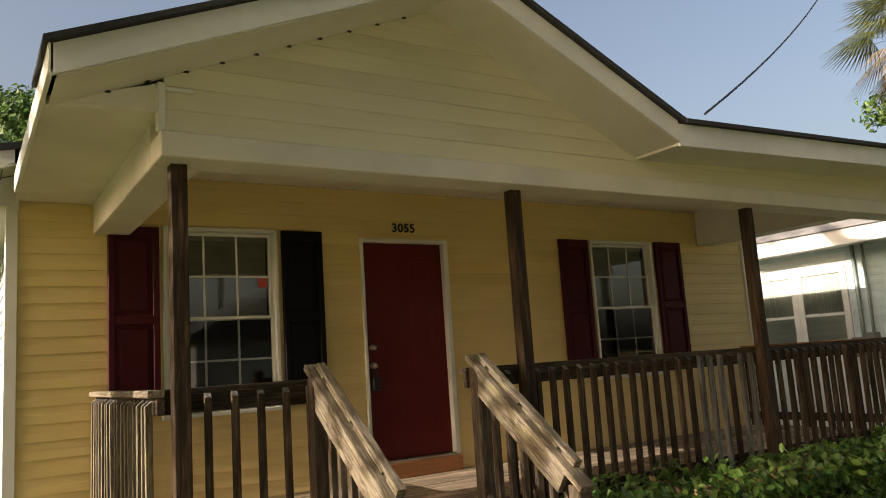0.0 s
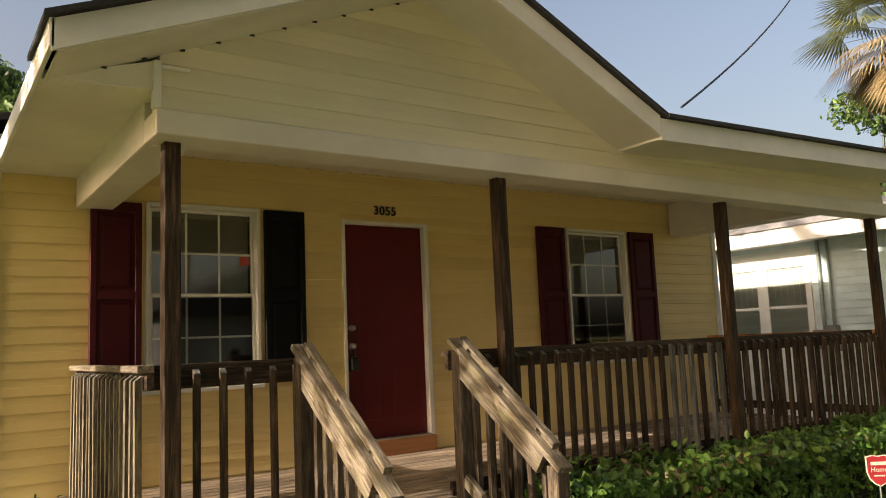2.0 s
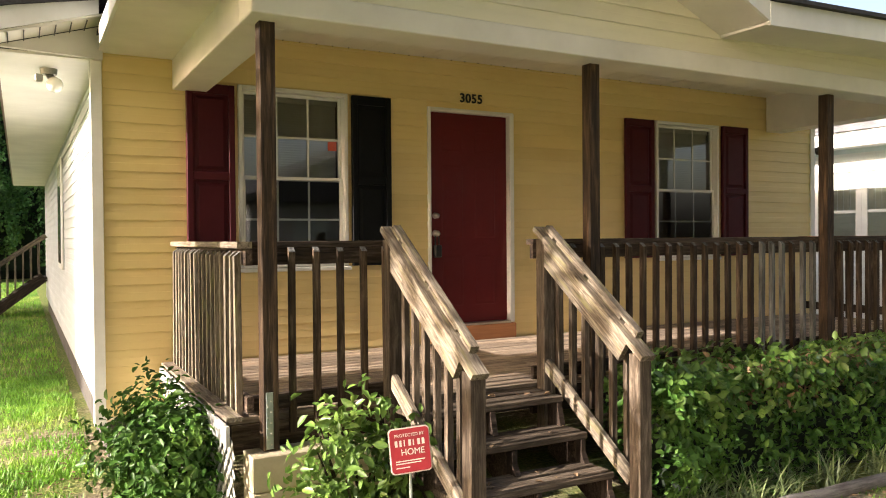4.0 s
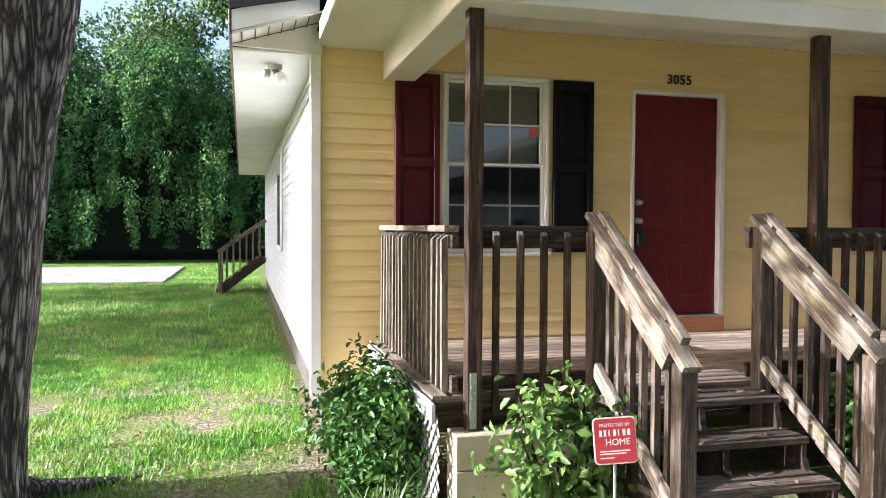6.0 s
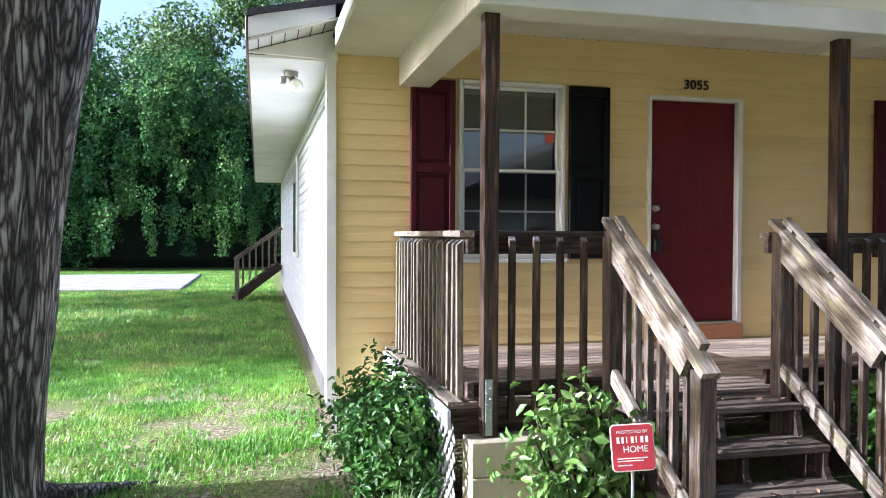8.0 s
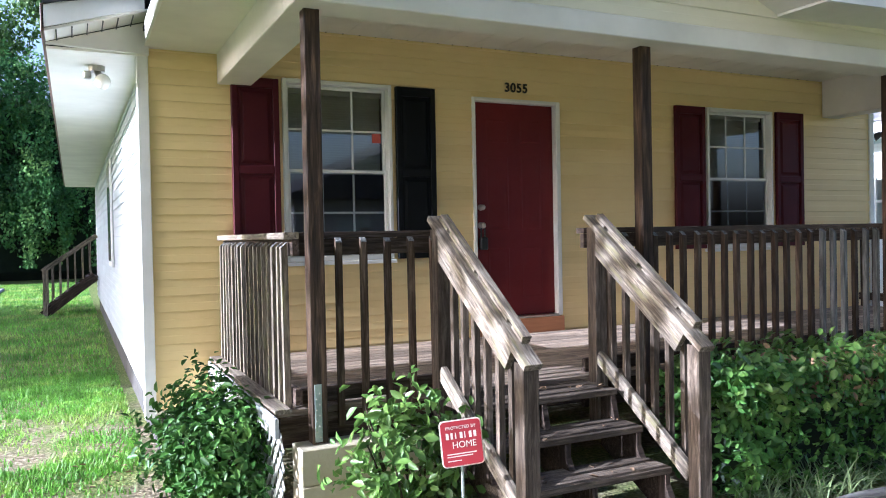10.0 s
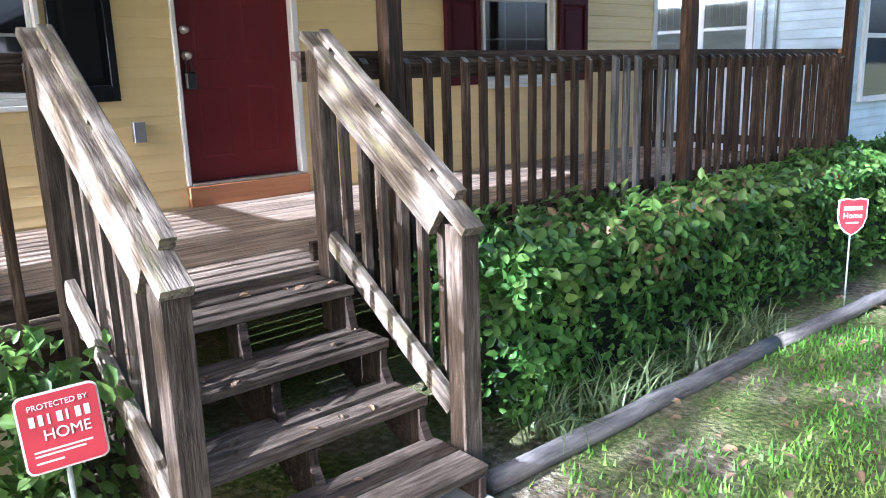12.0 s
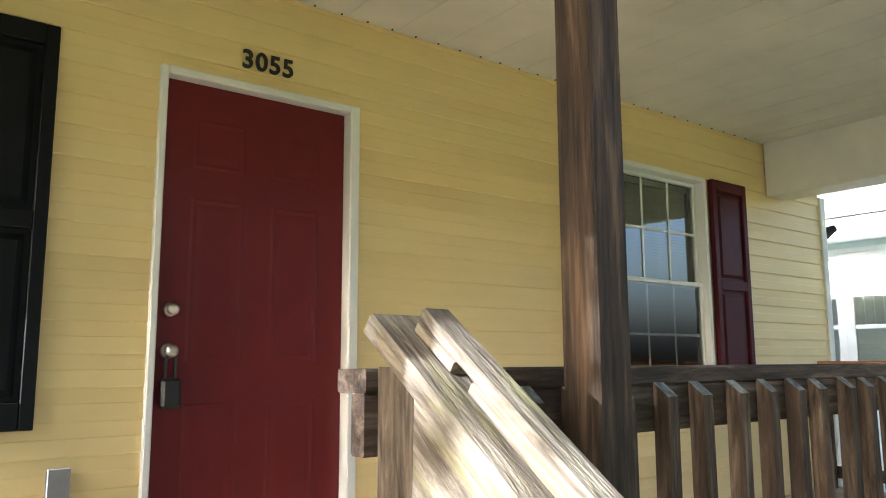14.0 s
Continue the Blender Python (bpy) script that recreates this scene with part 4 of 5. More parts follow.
def stair_rail(x, sgn, label, dx=0.0):
    """Handrail: two posts, sloping boards, a flat cap with a raised grab strip on blocks, balusters."""
    r = thing("stair_railing", (x, -2.7, GROUND), label, "handrail", "stair handrails")
    yt, zt, yb, zb = -2.17, 1.70, -3.25, 0.955     # cap ends
    sl = (zt - zb) / (yt - yb)

    def cz(y):
        return zt + (y - yt) * sl
    plank("post", (x, yt - 0.055, DECK - 0.3), (x, yt - 0.055, cz(yt - 0.055) - 0.045), 0.09, 0.09, STAIRWOOD, r)
    plank("post", (x + dx, -3.175, GROUND - 0.1), (x + dx, -3.175, cz(-3.175) - 0.05), 0.09, 0.09, STAIRWOOD, r)
    up = Vector((0, -sl, 1)).normalized()
    a, b = Vector((x, yt, zt)), Vector((x + dx, yb, zb))
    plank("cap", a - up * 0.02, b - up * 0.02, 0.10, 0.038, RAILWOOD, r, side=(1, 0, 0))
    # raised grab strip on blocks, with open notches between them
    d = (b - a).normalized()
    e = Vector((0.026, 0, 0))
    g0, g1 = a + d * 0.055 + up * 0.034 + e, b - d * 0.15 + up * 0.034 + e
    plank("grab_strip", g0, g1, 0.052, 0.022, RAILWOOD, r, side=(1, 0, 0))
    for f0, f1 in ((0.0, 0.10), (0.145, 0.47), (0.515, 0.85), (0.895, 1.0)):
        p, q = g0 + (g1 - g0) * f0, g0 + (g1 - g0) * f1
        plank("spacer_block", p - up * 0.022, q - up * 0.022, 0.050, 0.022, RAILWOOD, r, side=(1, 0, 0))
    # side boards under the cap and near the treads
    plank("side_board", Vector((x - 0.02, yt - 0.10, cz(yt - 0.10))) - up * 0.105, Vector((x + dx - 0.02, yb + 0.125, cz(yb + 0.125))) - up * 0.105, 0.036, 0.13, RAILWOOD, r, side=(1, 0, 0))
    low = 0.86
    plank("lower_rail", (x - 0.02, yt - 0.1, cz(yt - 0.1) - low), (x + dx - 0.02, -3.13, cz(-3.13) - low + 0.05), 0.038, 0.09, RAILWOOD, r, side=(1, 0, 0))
    for i in range(6):
        yy = yt - 0.19 - i * 0.13
        baluster(r, (x + 0.02, yy, cz(yy) - low - 0.08), (x + 0.02, yy, cz(yy) - 0.045), STAIRWOOD, (1, 0, 0))
    return r


stair_rail(-1.435, -1, "weathered wooden stair handrail in sunlit tones with notched grab strip")
stair_rail(-0.295, 1, "weathered wooden stair handrail in sunlit tones with notched grab strip", -0.035)

# ---- planting ----
rng = np.random.default_rng(7)


def in_box_points(n, lo, hi, lump=0.12, seed=0):
    """Points near the surface of a lumpy box, with outward normals."""
    g = np.random.default_rng(seed)
    lo, hi = np.array(lo, float), np.array(hi, float)
    c, h = (lo + hi) / 2, (hi - lo) / 2
    p = g.uniform(-1, 1, (n, 3))
    # push most leaves outwards to the shell
    k = g.random(n)
    ax = g.choice(3, n, p=[0.12, 0.5, 0.38])
    sg = np.where(g.random(n) < 0.6, -1, 1)
    sg = np.where(ax == 2, 1, sg)
    shell = k < 0.75
    idx = np.arange(n)[shell]
    p[idx, ax[shell]] = sg[shell] * g.uniform(0.82, 1.0, shell.sum())
    nor = p * np.array([0.3, 1, 1])
    q = c + p * h
    for i in range(n):
        d = noise.noise(Vector(q[i] * 3.1)) + 0.6 * noise.noise(Vector(q[i] * 8.0))
        q[i] += nor[i] / (np.linalg.norm(nor[i]) + 1e-6) * d * lump
    q[:, 2] = np.maximum(q[:, 2], GROUND + 0.02)
    return q, nor


def blob_points(n, c, r, seed=0, hollow=0.55, lump=0.35, low=-1.0):
    g = np.random.default_rng(seed)
    d = g.normal(0, 1, (n, 3))
    d /= np.linalg.norm(d, axis=1, keepdims=True)
    d[:, 2] = np.maximum(d[:, 2], low)
    rad = g.uniform(hollow, 1.0, n) ** 0.6
    for i in range(n):
        rad[i] *= 1 + lump * noise.noise(Vector(d[i] * 2.3 + np.array([seed * 3.1, 0, 0]))) + lump * 0.6 * noise.noise(Vector(d[i] * 5.0))
    return np.array(c) + d * rad[:, None] * np.array(r), d


hedge = thing("hedge", (2.6, -2.85, GROUND), "dense green broadleaf hedge along the porch", "hedge", kind="stuff")
p, n = in_box_points(21000, (0.02, -3.10, 0.02), (6.2, -2.50, 0.72), seed=3)
p[:, 2] += 0.03 * (p[:, 0] > 2.5) * (p[:, 0] - 2.5) * (p[:, 2] > 0.3)
leaves("foliage", p, n, 0.063, LEAF_A, hedge, droop=0.25, slim=0.52, seed=4)
# brighter top leaves: new ones, and sunlit ones by colour alone
p, n = in_box_points(3600, (0.0, -3.12, 0.45), (6.2, -2.50, 0.78), seed=5)
leaves("new_growth", p, n, 0.07, LEAF_B, hedge, "bright green new leaves, some toned as sunlit", droop=0.1, slim=0.6, seed=6)
p, n = in_box_points(1100, (0.6, -3.05, 0.5), (3.6, -2.6, 0.74), seed=8)
leaves("dry_leaves", p, n, 0.06, DEADLEAF, hedge, "dry brown leaves", seed=9)
# solid dark core: shade inside the hedge as a box
part("inner_shade_core", boxes((0.2, -2.95, GROUND - 0.05, 6.1, -2.62, 0.5), bevel=0.08), DARKVOID, hedge)


def shrub(c, r, n, size, mat, label, seed, lump=0.5):
    s = thing("shrub", (c[0], c[1], GROUND), label, "shrub")
    p, nn = blob_points(n, c, r, seed, hollow=0.3, lump=lump, low=-0.75)
    p[:, 2] = np.maximum(p[:, 2], GROUND + 0.03)
    nn[:, 2] += 0.5
    leaves("foliage", p, nn, size, mat, s, droop=0.15, slim=0.5, seed=seed + 1)
    g = random.Random(seed)
    for i in range(9):
        a = g.uniform(0, math.tau)
        e = Vector((c[0] + math.cos(a) * r[0] * 0.7, c[1] + math.sin(a) * r[1] * 0.7, c[2] + r[2] * g.uniform(0.0, 0.7)))
        b = Vector((c[0] + math.cos(a) * 0.04, c[1] + math.sin(a) * 0.04, GROUND - 0.03))
        part("stem", tube([b, b.lerp(e, 0.5) + Vector((0, 0, 0.06)), e], 0.012, 0.004, 6), WOOD, s)
    return s


shrub((-2.70, -1.72, 0.34), (0.34, 0.46, 0.46), 4400, 0.058, LEAF_A, "leafy green shrub beside the porch lattice", 21)
shrub((-1.84, -2.66, 0.38), (0.36, 0.20, 0.46), 1100, 0.078, LEAF_B, "bright green young shrub beside the porch steps", 31, 0.8)


def tuft(c, n, L, seed, mat=LILY):
    """A clump of strap leaves."""
    g = random.Random(seed)
    t = thing("grass_clump", (c[0], c[1], GROUND), "clump of pale arching strap leaves", "ornamental grass", "strap-leaf clumps")
    vs, fs = [], []
    for i in range(n):
        a, l, w = g.uniform(0, math.tau), L * g.uniform(0.6, 1.15), g.uniform(0.005, 0.009)
        lean = g.uniform(0.25, 0.95)
        b = Vector((c[0] + g.gauss(0, 0.06), c[1] + g.gauss(0, 0.05), GROUND))
        d, s = Vector((math.cos(a), math.sin(a), 0)), Vector((-math.sin(a), math.cos(a), 0))
        k0 = len(vs)
        for j in range(5):
            u = j / 4
            p = b + d * (l * lean * u ** 1.4) + Vector((0, 0, l * (u - lean * 0.75 * u * u)))
            ww = w * (1 - u * 0.85)
            vs += [p - s * ww, p + s * ww]
        for j in range(4):
            q = k0 + 2 * j
            fs.append((q, q + 1, q + 3, q + 2))
    part("foliage", mesh_of("foliage", vs, fs), mat, t)


for i, (x, y) in enumerate(((0.22, -3.16), (0.55, -3.17), (0.86, -3.18), (1.35, -3.2), (1.9, -3.22), (-2.75, -2.3))):
    tuft((x, y), 90, 0.36, 50 + i)

# round landscape timber edging
edging = thing("landscape_timber", (1.4, -3.32, GROUND), "grey weathered landscape timber edging the bed", "garden edging")
GREYLOG = material("grey_timber", [(0.07, 0.06, 0.052), (0.17, 0.155, 0.14), (0.27, 0.25, 0.225)], 0.9, 8, (0.5, 4, 4), 0.6, 40, piece=0.15)
for a, b in (((-0.34, -3.30), (1.9, -3.33)), ((1.92, -3.335), (4.2, -3.47)), ((4.22, -3.475), (6.6, -3.56))):
    L = math.dist(a, b)
    bm = tube([(L * i / 8, 0.006 * math.sin(i * 2), 0.004 * math.cos(i * 3)) for i in range(9)], 0.046, seg=12)
    part("timber", bm, GREYLOG, edging, m=pose(a[0], a[1], GROUND + 0.025, 0, 0, math.degrees(math.atan2(b[1] - a[1], b[0] - a[0]))), smooth=True)


# ---- yard signs ----
def text_mesh(s, size):
    cu = bpy.data.curves.new("text", 'FONT')
    cu.body, cu.size, cu.extrude, cu.align_x = s, size, 0.0006, 'CENTER'
    ob = new("text_src", cu)
    bpy.context.view_layer.update()
    me = bpy.data.meshes.new_from_object(ob.evaluated_get(bpy.context.evaluated_depsgraph_get()))
    bpy.data.objects.remove(ob)
    me.materials.clear()
    return me


def rounded(w, h, r, t, y=0.0, seg=5):
    pts = []
    for cx, cz, a0 in ((w / 2 - r, h / 2 - r, 0), (-w / 2 + r, h / 2 - r, 90), (-w / 2 + r, -h / 2 + r, 180), (w / 2 - r, -h / 2 + r, 270)):
        pts += [(cx + r * math.cos(radians(a0 + 90 * i / seg)), cz + r * math.sin(radians(a0 + 90 * i / seg))) for i in range(seg + 1)]
    return extrude(pts, 'y', y, y + t)


sign = thing("yard_sign", (-1.70, -3.02, GROUND), "square red security yard sign with pale lettering on a stake", "yard sign")
sm = pose(-1.715, -3.02, 0.565, -8, -3, -10)
plate = part("plate", rounded(0.215, 0.225, 0.022, 0.004), SIGNWHITE, sign, "pale sign border", sm)
face = part("face", rounded(0.203, 0.213, 0.018, 0.002, -0.0025), SIGNRED, plate, "red printed face", sm)
part("lettering", text_mesh("PROTECTED BY", 0.022), SIGNWHITE, plate, "", sm @ pose(0, -0.0035, 0.068, 90))
part("lettering", text_mesh("HOME", 0.044), SIGNWHITE, plate, "", sm @ pose(0.012, -0.0035, -0.022, 90))
for i, w in enumerate((0.02, 0.017, 0.008, 0.02, 0.008, 0.02, 0.02)):
    part("wordmark_bar", boxes((-0.078 + i * 0.0235, -0.0035, 0.022, -0.078 + i * 0.0235 + w * 0.7, -0.003, 0.052)), SIGNWHITE, plate, "", sm)
for z, w in ((-0.05, 0.15), (-0.062, 0.13), (-0.082, 0.07)):
    part("fine_print_bar", boxes((-0.08, -0.0035, z - 0.0025, -0.08 + w, -0.003, z + 0.0025)), SIGNWHITE, plate, "", sm)
part("stake", tube([(-1.70, -3.01, GROUND - 0.15), (-1.712, -3.012, 0.5)], 0.008), GALV, sign, "pale metal stake")

sign2 = thing("yard_sign", (2.9, -3.33, GROUND), "red shield-shaped security sign on a thin stake", "yard sign")
s2 = pose(2.82, -3.34, 0.565, 0, 0, -38)


def shield(w, h, y, t):
    pts = [(-w, h * 0.5), (-w * 0.5, h * 0.56), (0, h * 0.52), (w * 0.5, h * 0.56), (w, h * 0.5), (w, -h * 0.1), (w * 0.8, -h * 0.4), (w * 0.4, -h * 0.6), (0, -h * 0.7), (-w * 0.4, -h * 0.6), (-w * 0.8, -h * 0.4), (-w, -h * 0.1)]
    return extrude(pts[::-1], 'y', y, y + t)


part("plate", shield(0.095, 0.19, 0, 0.004), SIGNWHITE, sign2, "pale sign border", s2)
part("face", shield(0.086, 0.176, -0.0025, 0.002), SIGNRED, sign2, "red printed face", s2)
part("lettering", text_mesh("Home", 0.05), SIGNWHITE, sign2, "", s2 @ pose(0.0, -0.0035, -0.02, 90))
part("wordmark_bar", boxes((-0.06, -0.0035, 0.03, 0.06, -0.003, 0.055)), SIGNWHITE, sign2, "", s2)
part("fine_print_bar", boxes((-0.04, -0.0035, -0.055, 0.04, -0.003, -0.045)), SIGNWHITE, sign2, "", s2)
part("stake", tube([(2.83, -3.335, GROUND - 0.1), (2.82, -3.335, 0.47)], 0.006), GALV, sign2, "pale green metal stake")

# ---- lattice under the deck ----
latt = thing("lattice_panel", (-2.41, -1.2, GROUND), "dirty white diagonal lattice closing the porch underside", "lattice")
plank("frame_strip", (-2.452, -0.05, DECK - 0.065), (-2.452, -2.30, DECK - 0.065), 0.02, 0.11, LATT, latt)
plank("sill_board", (-2.405, -0.05, DECK + 0.014), (-2.405, -2.26, DECK + 0.014), 0.09, 0.024, RAILWOOD, latt)
for dr in (1, -1):
    y0 = -0.05 - 0.55 if dr > 0 else -0.05
    for i in range(30):
        a = -0.05 + 0.55 - i * 0.1
        lo_z, hi_z = GROUND, DECK - 0.1
        ya, yb = (a, a - (hi_z - lo_z)) if dr > 0 else (a - (hi_z - lo_z), a)
        # clip to the panel
        pa, pb = Vector((-2.425 - 0.006 * dr, ya, lo_z)), Vector((-2.425 - 0.006 * dr, yb, hi_z))
        d = pb - pa
        ts = sorted(((-0.05 - pa.y) / d.y, (-2.3 - pa.y) / d.y))
        t0, t1 = max(0, ts[0]), min(1, ts[1])
        if t1 - t0 > 0.08:
            plank("slat", pa + d * t0, pa + d * t1, 0.007, 0.034, LATT, latt, side=(1, 0, 0))

# ---- left eave flood lamp ----
lamp = thing("eave_lamp", (-3.2, 0.45, 3.0), "metal eave lamp holder with clear globe bulb", "outdoor lamp")
bm = bmesh.new()
bmesh.ops.create_cone(bm, cap_ends=True, segments=20, radius1=0.06, radius2=0.065, depth=0.045, matrix=pose(-3.2, 0.45, 2.977))
part("canopy", bm, METAL, lamp)
part("arm", tube([(-3.2, 0.45, 2.96), (-3.18, 0.42, 2.92)], 0.025, 0.03, 12), METAL, lamp)
part("sensor", boxes((-3.30, 0.40, 2.89, -3.24, 0.46, 2.95), bevel=0.01), METAL, lamp)
bm = bmesh.new()
bmesh.ops.create_uvsphere(bm, u_segments=20, v_segments=14, radius=0.062, matrix=pose(-3.16, 0.40, 2.87))
BULB = material("frosted_bulb", [(0.75, 0.72, 0.62), (0.82, 0.80, 0.7)], 0.1, 4, bump=0, blotch=0.02)
part("bulb", bm, BULB, lamp, "clear glass globe bulb", smooth=True)
# lamp on the far wall end of the front
lamp2 = thing("corner_lamp", (5.6, 0.05, 2.75), "dark twin flood lamp at the house corner", "outdoor lamp")
part("canopy", boxes((5.60, 0.0, 2.76, 5.64, 0.07, 2.86), bevel=0.008), INK, lamp2)
for dz in (0.0, 0.1):
    bm = bmesh.new()
    bmesh.ops.create_cone(bm, cap_ends=True, segments=16, radius1=0.055, radius2=0.03, depth=0.1, matrix=pose(5.69, -0.02 + dz, 2.73, 60, 0, 40))
    part("lamp_head", bm, INK, lamp2)

# side window and back steps
sw = thing("side_window", (WALL_L, 6.0, 1.3), "narrow white-framed side window in shade", "window")
part("frame", boxes((WALL_L - 0.05, 5.7, 1.22, WALL_L - 0.02, 6.7, 2.8), bevel=0.004), WHITE, sw)
part("pane", boxes((WALL_L - 0.054, 5.78, 1.3, WALL_L - 0.051, 6.62, 2.72)), material("shaded_glass", [(0.10, 0.13, 0.15), (0.14, 0.17, 0.19)], 0.08, 2, bump=0), sw)
bs = thing("back_steps", (-3.4, 14.5, GROUND), "small wooden steps with handrail at a side door", "stairs")
for i in range(5):
    plank("tread", (-3.9 + i * 0.22, 13.3, 0.1 + i * 0.17), (-3.9 + i * 0.22, 14.4, 0.1 + i * 0.17), 0.26, 0.04, WOOD, bs, side=(1, 0, 0))
for y in (13.3, 14.4):
    plank("stringer", (-4.05, y, -0.05), (-2.95, y, 0.8), 0.04, 0.2, WOOD, bs)
    plank("handrail", (-4.05, y, 0.95), (-2.9, y, 1.75), 0.06, 0.1, RAILWOOD, bs)
    plank("post", (-4.0, y, GROUND - 0.1), (-4.0, y, 0.98), 0.09, 0.09, RAILWOOD, bs)
    for k in range(6):
        x = -3.85 + k * 0.16
        plank("baluster", (x, y, 0.12 + (x + 4.05) * 0.75), (x, y, 0.95 + (x + 4.05) * 0.69), 0.035, 0.035, RAILWOOD, bs)

# ---- trunk on the lawn ----
def trunk(name, base, top, r0, r1, label, seed, lean=(0, 0), seg=40, rows=60, rough=0.03):
    t = thing(name, base, label, "tree")
    bm = bmesh.new()
    rings = []
    for j in range(rows + 1):
        u = j / rows
        z = base[2] - 0.15 + (top - base[2] + 0.15) * u
        r = r0 + (r1 - r0) * min(1, u * 1.2) + 0.16 * math.exp(-u * 14)
        cx, cy = base[0] + lean[0] * u + 0.05 * math.sin(u * 5 + seed), base[1] + lean[1] * u
        ring = []
        for k in range(seg):
            a = k * math.tau / seg
            rr = r * (1 + rough * 3 * noise.noise(Vector((math.cos(a) * 1.2, math.sin(a) * 1.2, z * 0.7 + seed))) + rough * 1.6 * noise.noise(Vector((math.cos(a) * 9, math.sin(a) * 9, z * 1.4))) + 0.12 * math.exp(-u * 16) * math.cos(a * 4 + seed))
            ring.append(bm.verts.new((cx + rr * math.cos(a), cy + rr * math.sin(a), z)))
        rings.append(ring)
    for a, b in zip(rings, rings[1:]):
        for k in range(seg):
            bm.faces.new((a[k], a[(k + 1) % seg], b[(k + 1) % seg], b[k]))
    bm.faces.new(rings[-1])
    part("trunk", bm, BARK, t, smooth=True)
    return t


oak = trunk("oak_tree", (-5.22, -1.45, GROUND), 6.5, 0.33, 0.40, "large tree with grey furrowed bark on the lawn", 2, (1.03, 0.0), seg=96, rows=200, rough=0.045)
for i, (a, l) in enumerate(((-0.6, 0.9), (0.5, 0.8), (-1.6, 0.8), (2.3, 0.8))):
    d = Vector((math.cos(a), math.sin(a), 0))
    b = Vector((-5.12, -1.45, GROUND))
    part("root", tube([b + d * 0.25 + Vector((0, 0, 0.1)), b + d * 0.5 + Vector((0, 0, 0.03)), b + d * (0.4 + l) + Vector((0, 0, -0.06))], 0.10, 0.03, 10), BARK, oak, smooth=True)
for i, (dx, dy, dz) in enumerate(((2.2, 1.0, 3.0), (-2.5, 1.4, 2.8), (0.5, 3.0, 3.2), (-0.8, -2.6, 3.0))):
    b = Vector((-4.3, -1.45, 6.2))
    part("limb", tube([b, b + Vector((dx, dy, dz)) * 0.5 + Vector((0, 0, 0.3)), b + Vector((dx, dy, dz))], 0.2, 0.06, 10), BARK, oak, smooth=True)
pp, nn = [], []
# crown out of view; the front clusters are added to cut skylight on the gable
for i, (c, r) in enumerate((((-3.0, -0.6, 10.4), (2.2, 2.2, 1.5)), ((-7.6, -0.6, 12.6), (2.3, 2.3, 1.5)), ((-4.4, 2.2, 9.8), (2.2, 2.2, 1.5)), ((-5.6, -4.0, 9.4), (2.4, 2.2, 1.5)), ((-6.0, -8.5, 9.8), (3.2, 2.6, 1.6)), ((-1.5, -9.0, 10.4), (3.2, 2.8, 1.6)), ((3.2, -9.4, 10.8), (3.0, 2.8, 1.6)), ((0.8, -13.0, 9.8), (3.4, 2.6, 1.7)), ((-4.5, -13.5, 9.4), (3.2, 2.6, 1.7)), ((6.0, -12.5, 9.6), (3.2, 2.8, 1.8)), ((-9.5, -11.5, 9.6), (3.0, 2.8, 1.8)))):
    if c[1] < -8:
        b = Vector((-4.3, -1.45, 6.2))
        part("limb", tube([b, b.lerp(Vector(c), 0.5) + Vector((0, 0, 0.9)), Vector(c)], 0.2, 0.05, 10), BARK, oak, smooth=True)
    q, d = blob_points(4200 if c[1] < -8 else 1500, c, r, 70 + i, hollow=0.2)
    pp.append(q)
    nn.append(d)
# low limbs added out of view to dapple the sun on rails and lawn
for i, (c, r) in enumerate((((-10.2, -3.9, 4.6), (2.0, 1.3, 1.0)), ((-9.6, -6.0, 4.6), (2.2, 1.9, 1.4)), ((-11.0, -4.2, 3.6), (1.8, 1.6, 0.9)), ((-9.8, -8.6, 4.6), (2.0, 1.8, 1.4)), ((-10.3, -2.75, 5.6), (1.6, 0.8, 0.9)), ((-10.0, -5.0, 4.7), (1.8, 0.8, 1.2)))):
    b, c = Vector((-4.5, -1.45, 5.6)), (c[0], c[1] + 0.15, c[2])
    part("limb", tube([b, b.lerp(Vector(c), 0.5) + Vector((0, 0, 0.8)), Vector(c)], 0.16, 0.05, 10), BARK, oak, smooth=True)
    q, d = blob_points(900 if c[1] < -4.5 else 330 if c[2] < 4 else 240, c, r, 90 + i, hollow=0.15)
    pp.append(q)
    nn.append(d)
leaves("crown", np.concatenate(pp), np.concatenate(nn), 0.22, TREELEAF, oak, "airy green leaf crown", seed=75)

# ---- vine-covered thicket behind the lawn ----
thicket = thing("vine_thicket", (-8, 29, GROUND), "tall thicket of trees draped with hanging green vines", "vine thicket", kind="stuff")
g = random.Random(11)
pp, nn = [], []
blobs = []
for i in range(46):
    x = g.uniform(-30, 2)
    z = g.uniform(1.5, 8.3) if x < -3 else g.uniform(1.5, 6.5)
    y = 31.5 + (z - 4) * 0.12 + g.uniform(-1.2, 1.0)
    rr = g.uniform(1.0, 2.1)
    blobs.append((x, y, z, rr))
for x in range(-30, 4, 2):
    blobs.append((x + g.uniform(-0.8, 0.8), 32 + g.uniform(-0.8, 0.8), g.uniform(7.6, 9.6), g.uniform(1.2, 1.8)))
for i, (x, y, z, rr) in enumerate(blobs):
    q, d = blob_points(int(1900 * rr), (x, y, z), (rr, rr * 0.8, rr * 1.05), 100 + i, hollow=0.75, lump=0.5)
    keep = d[:, 1] < 0.45
    pp.append(q[keep])
    nn.append(d[keep] + np.array([0, -0.3, 0.3]))
leaves("foliage", np.concatenate(pp), np.concatenate(nn), 0.145, VINE, thicket, droop=0.9, slim=0.75, seed=12)
pp, nn = [], []
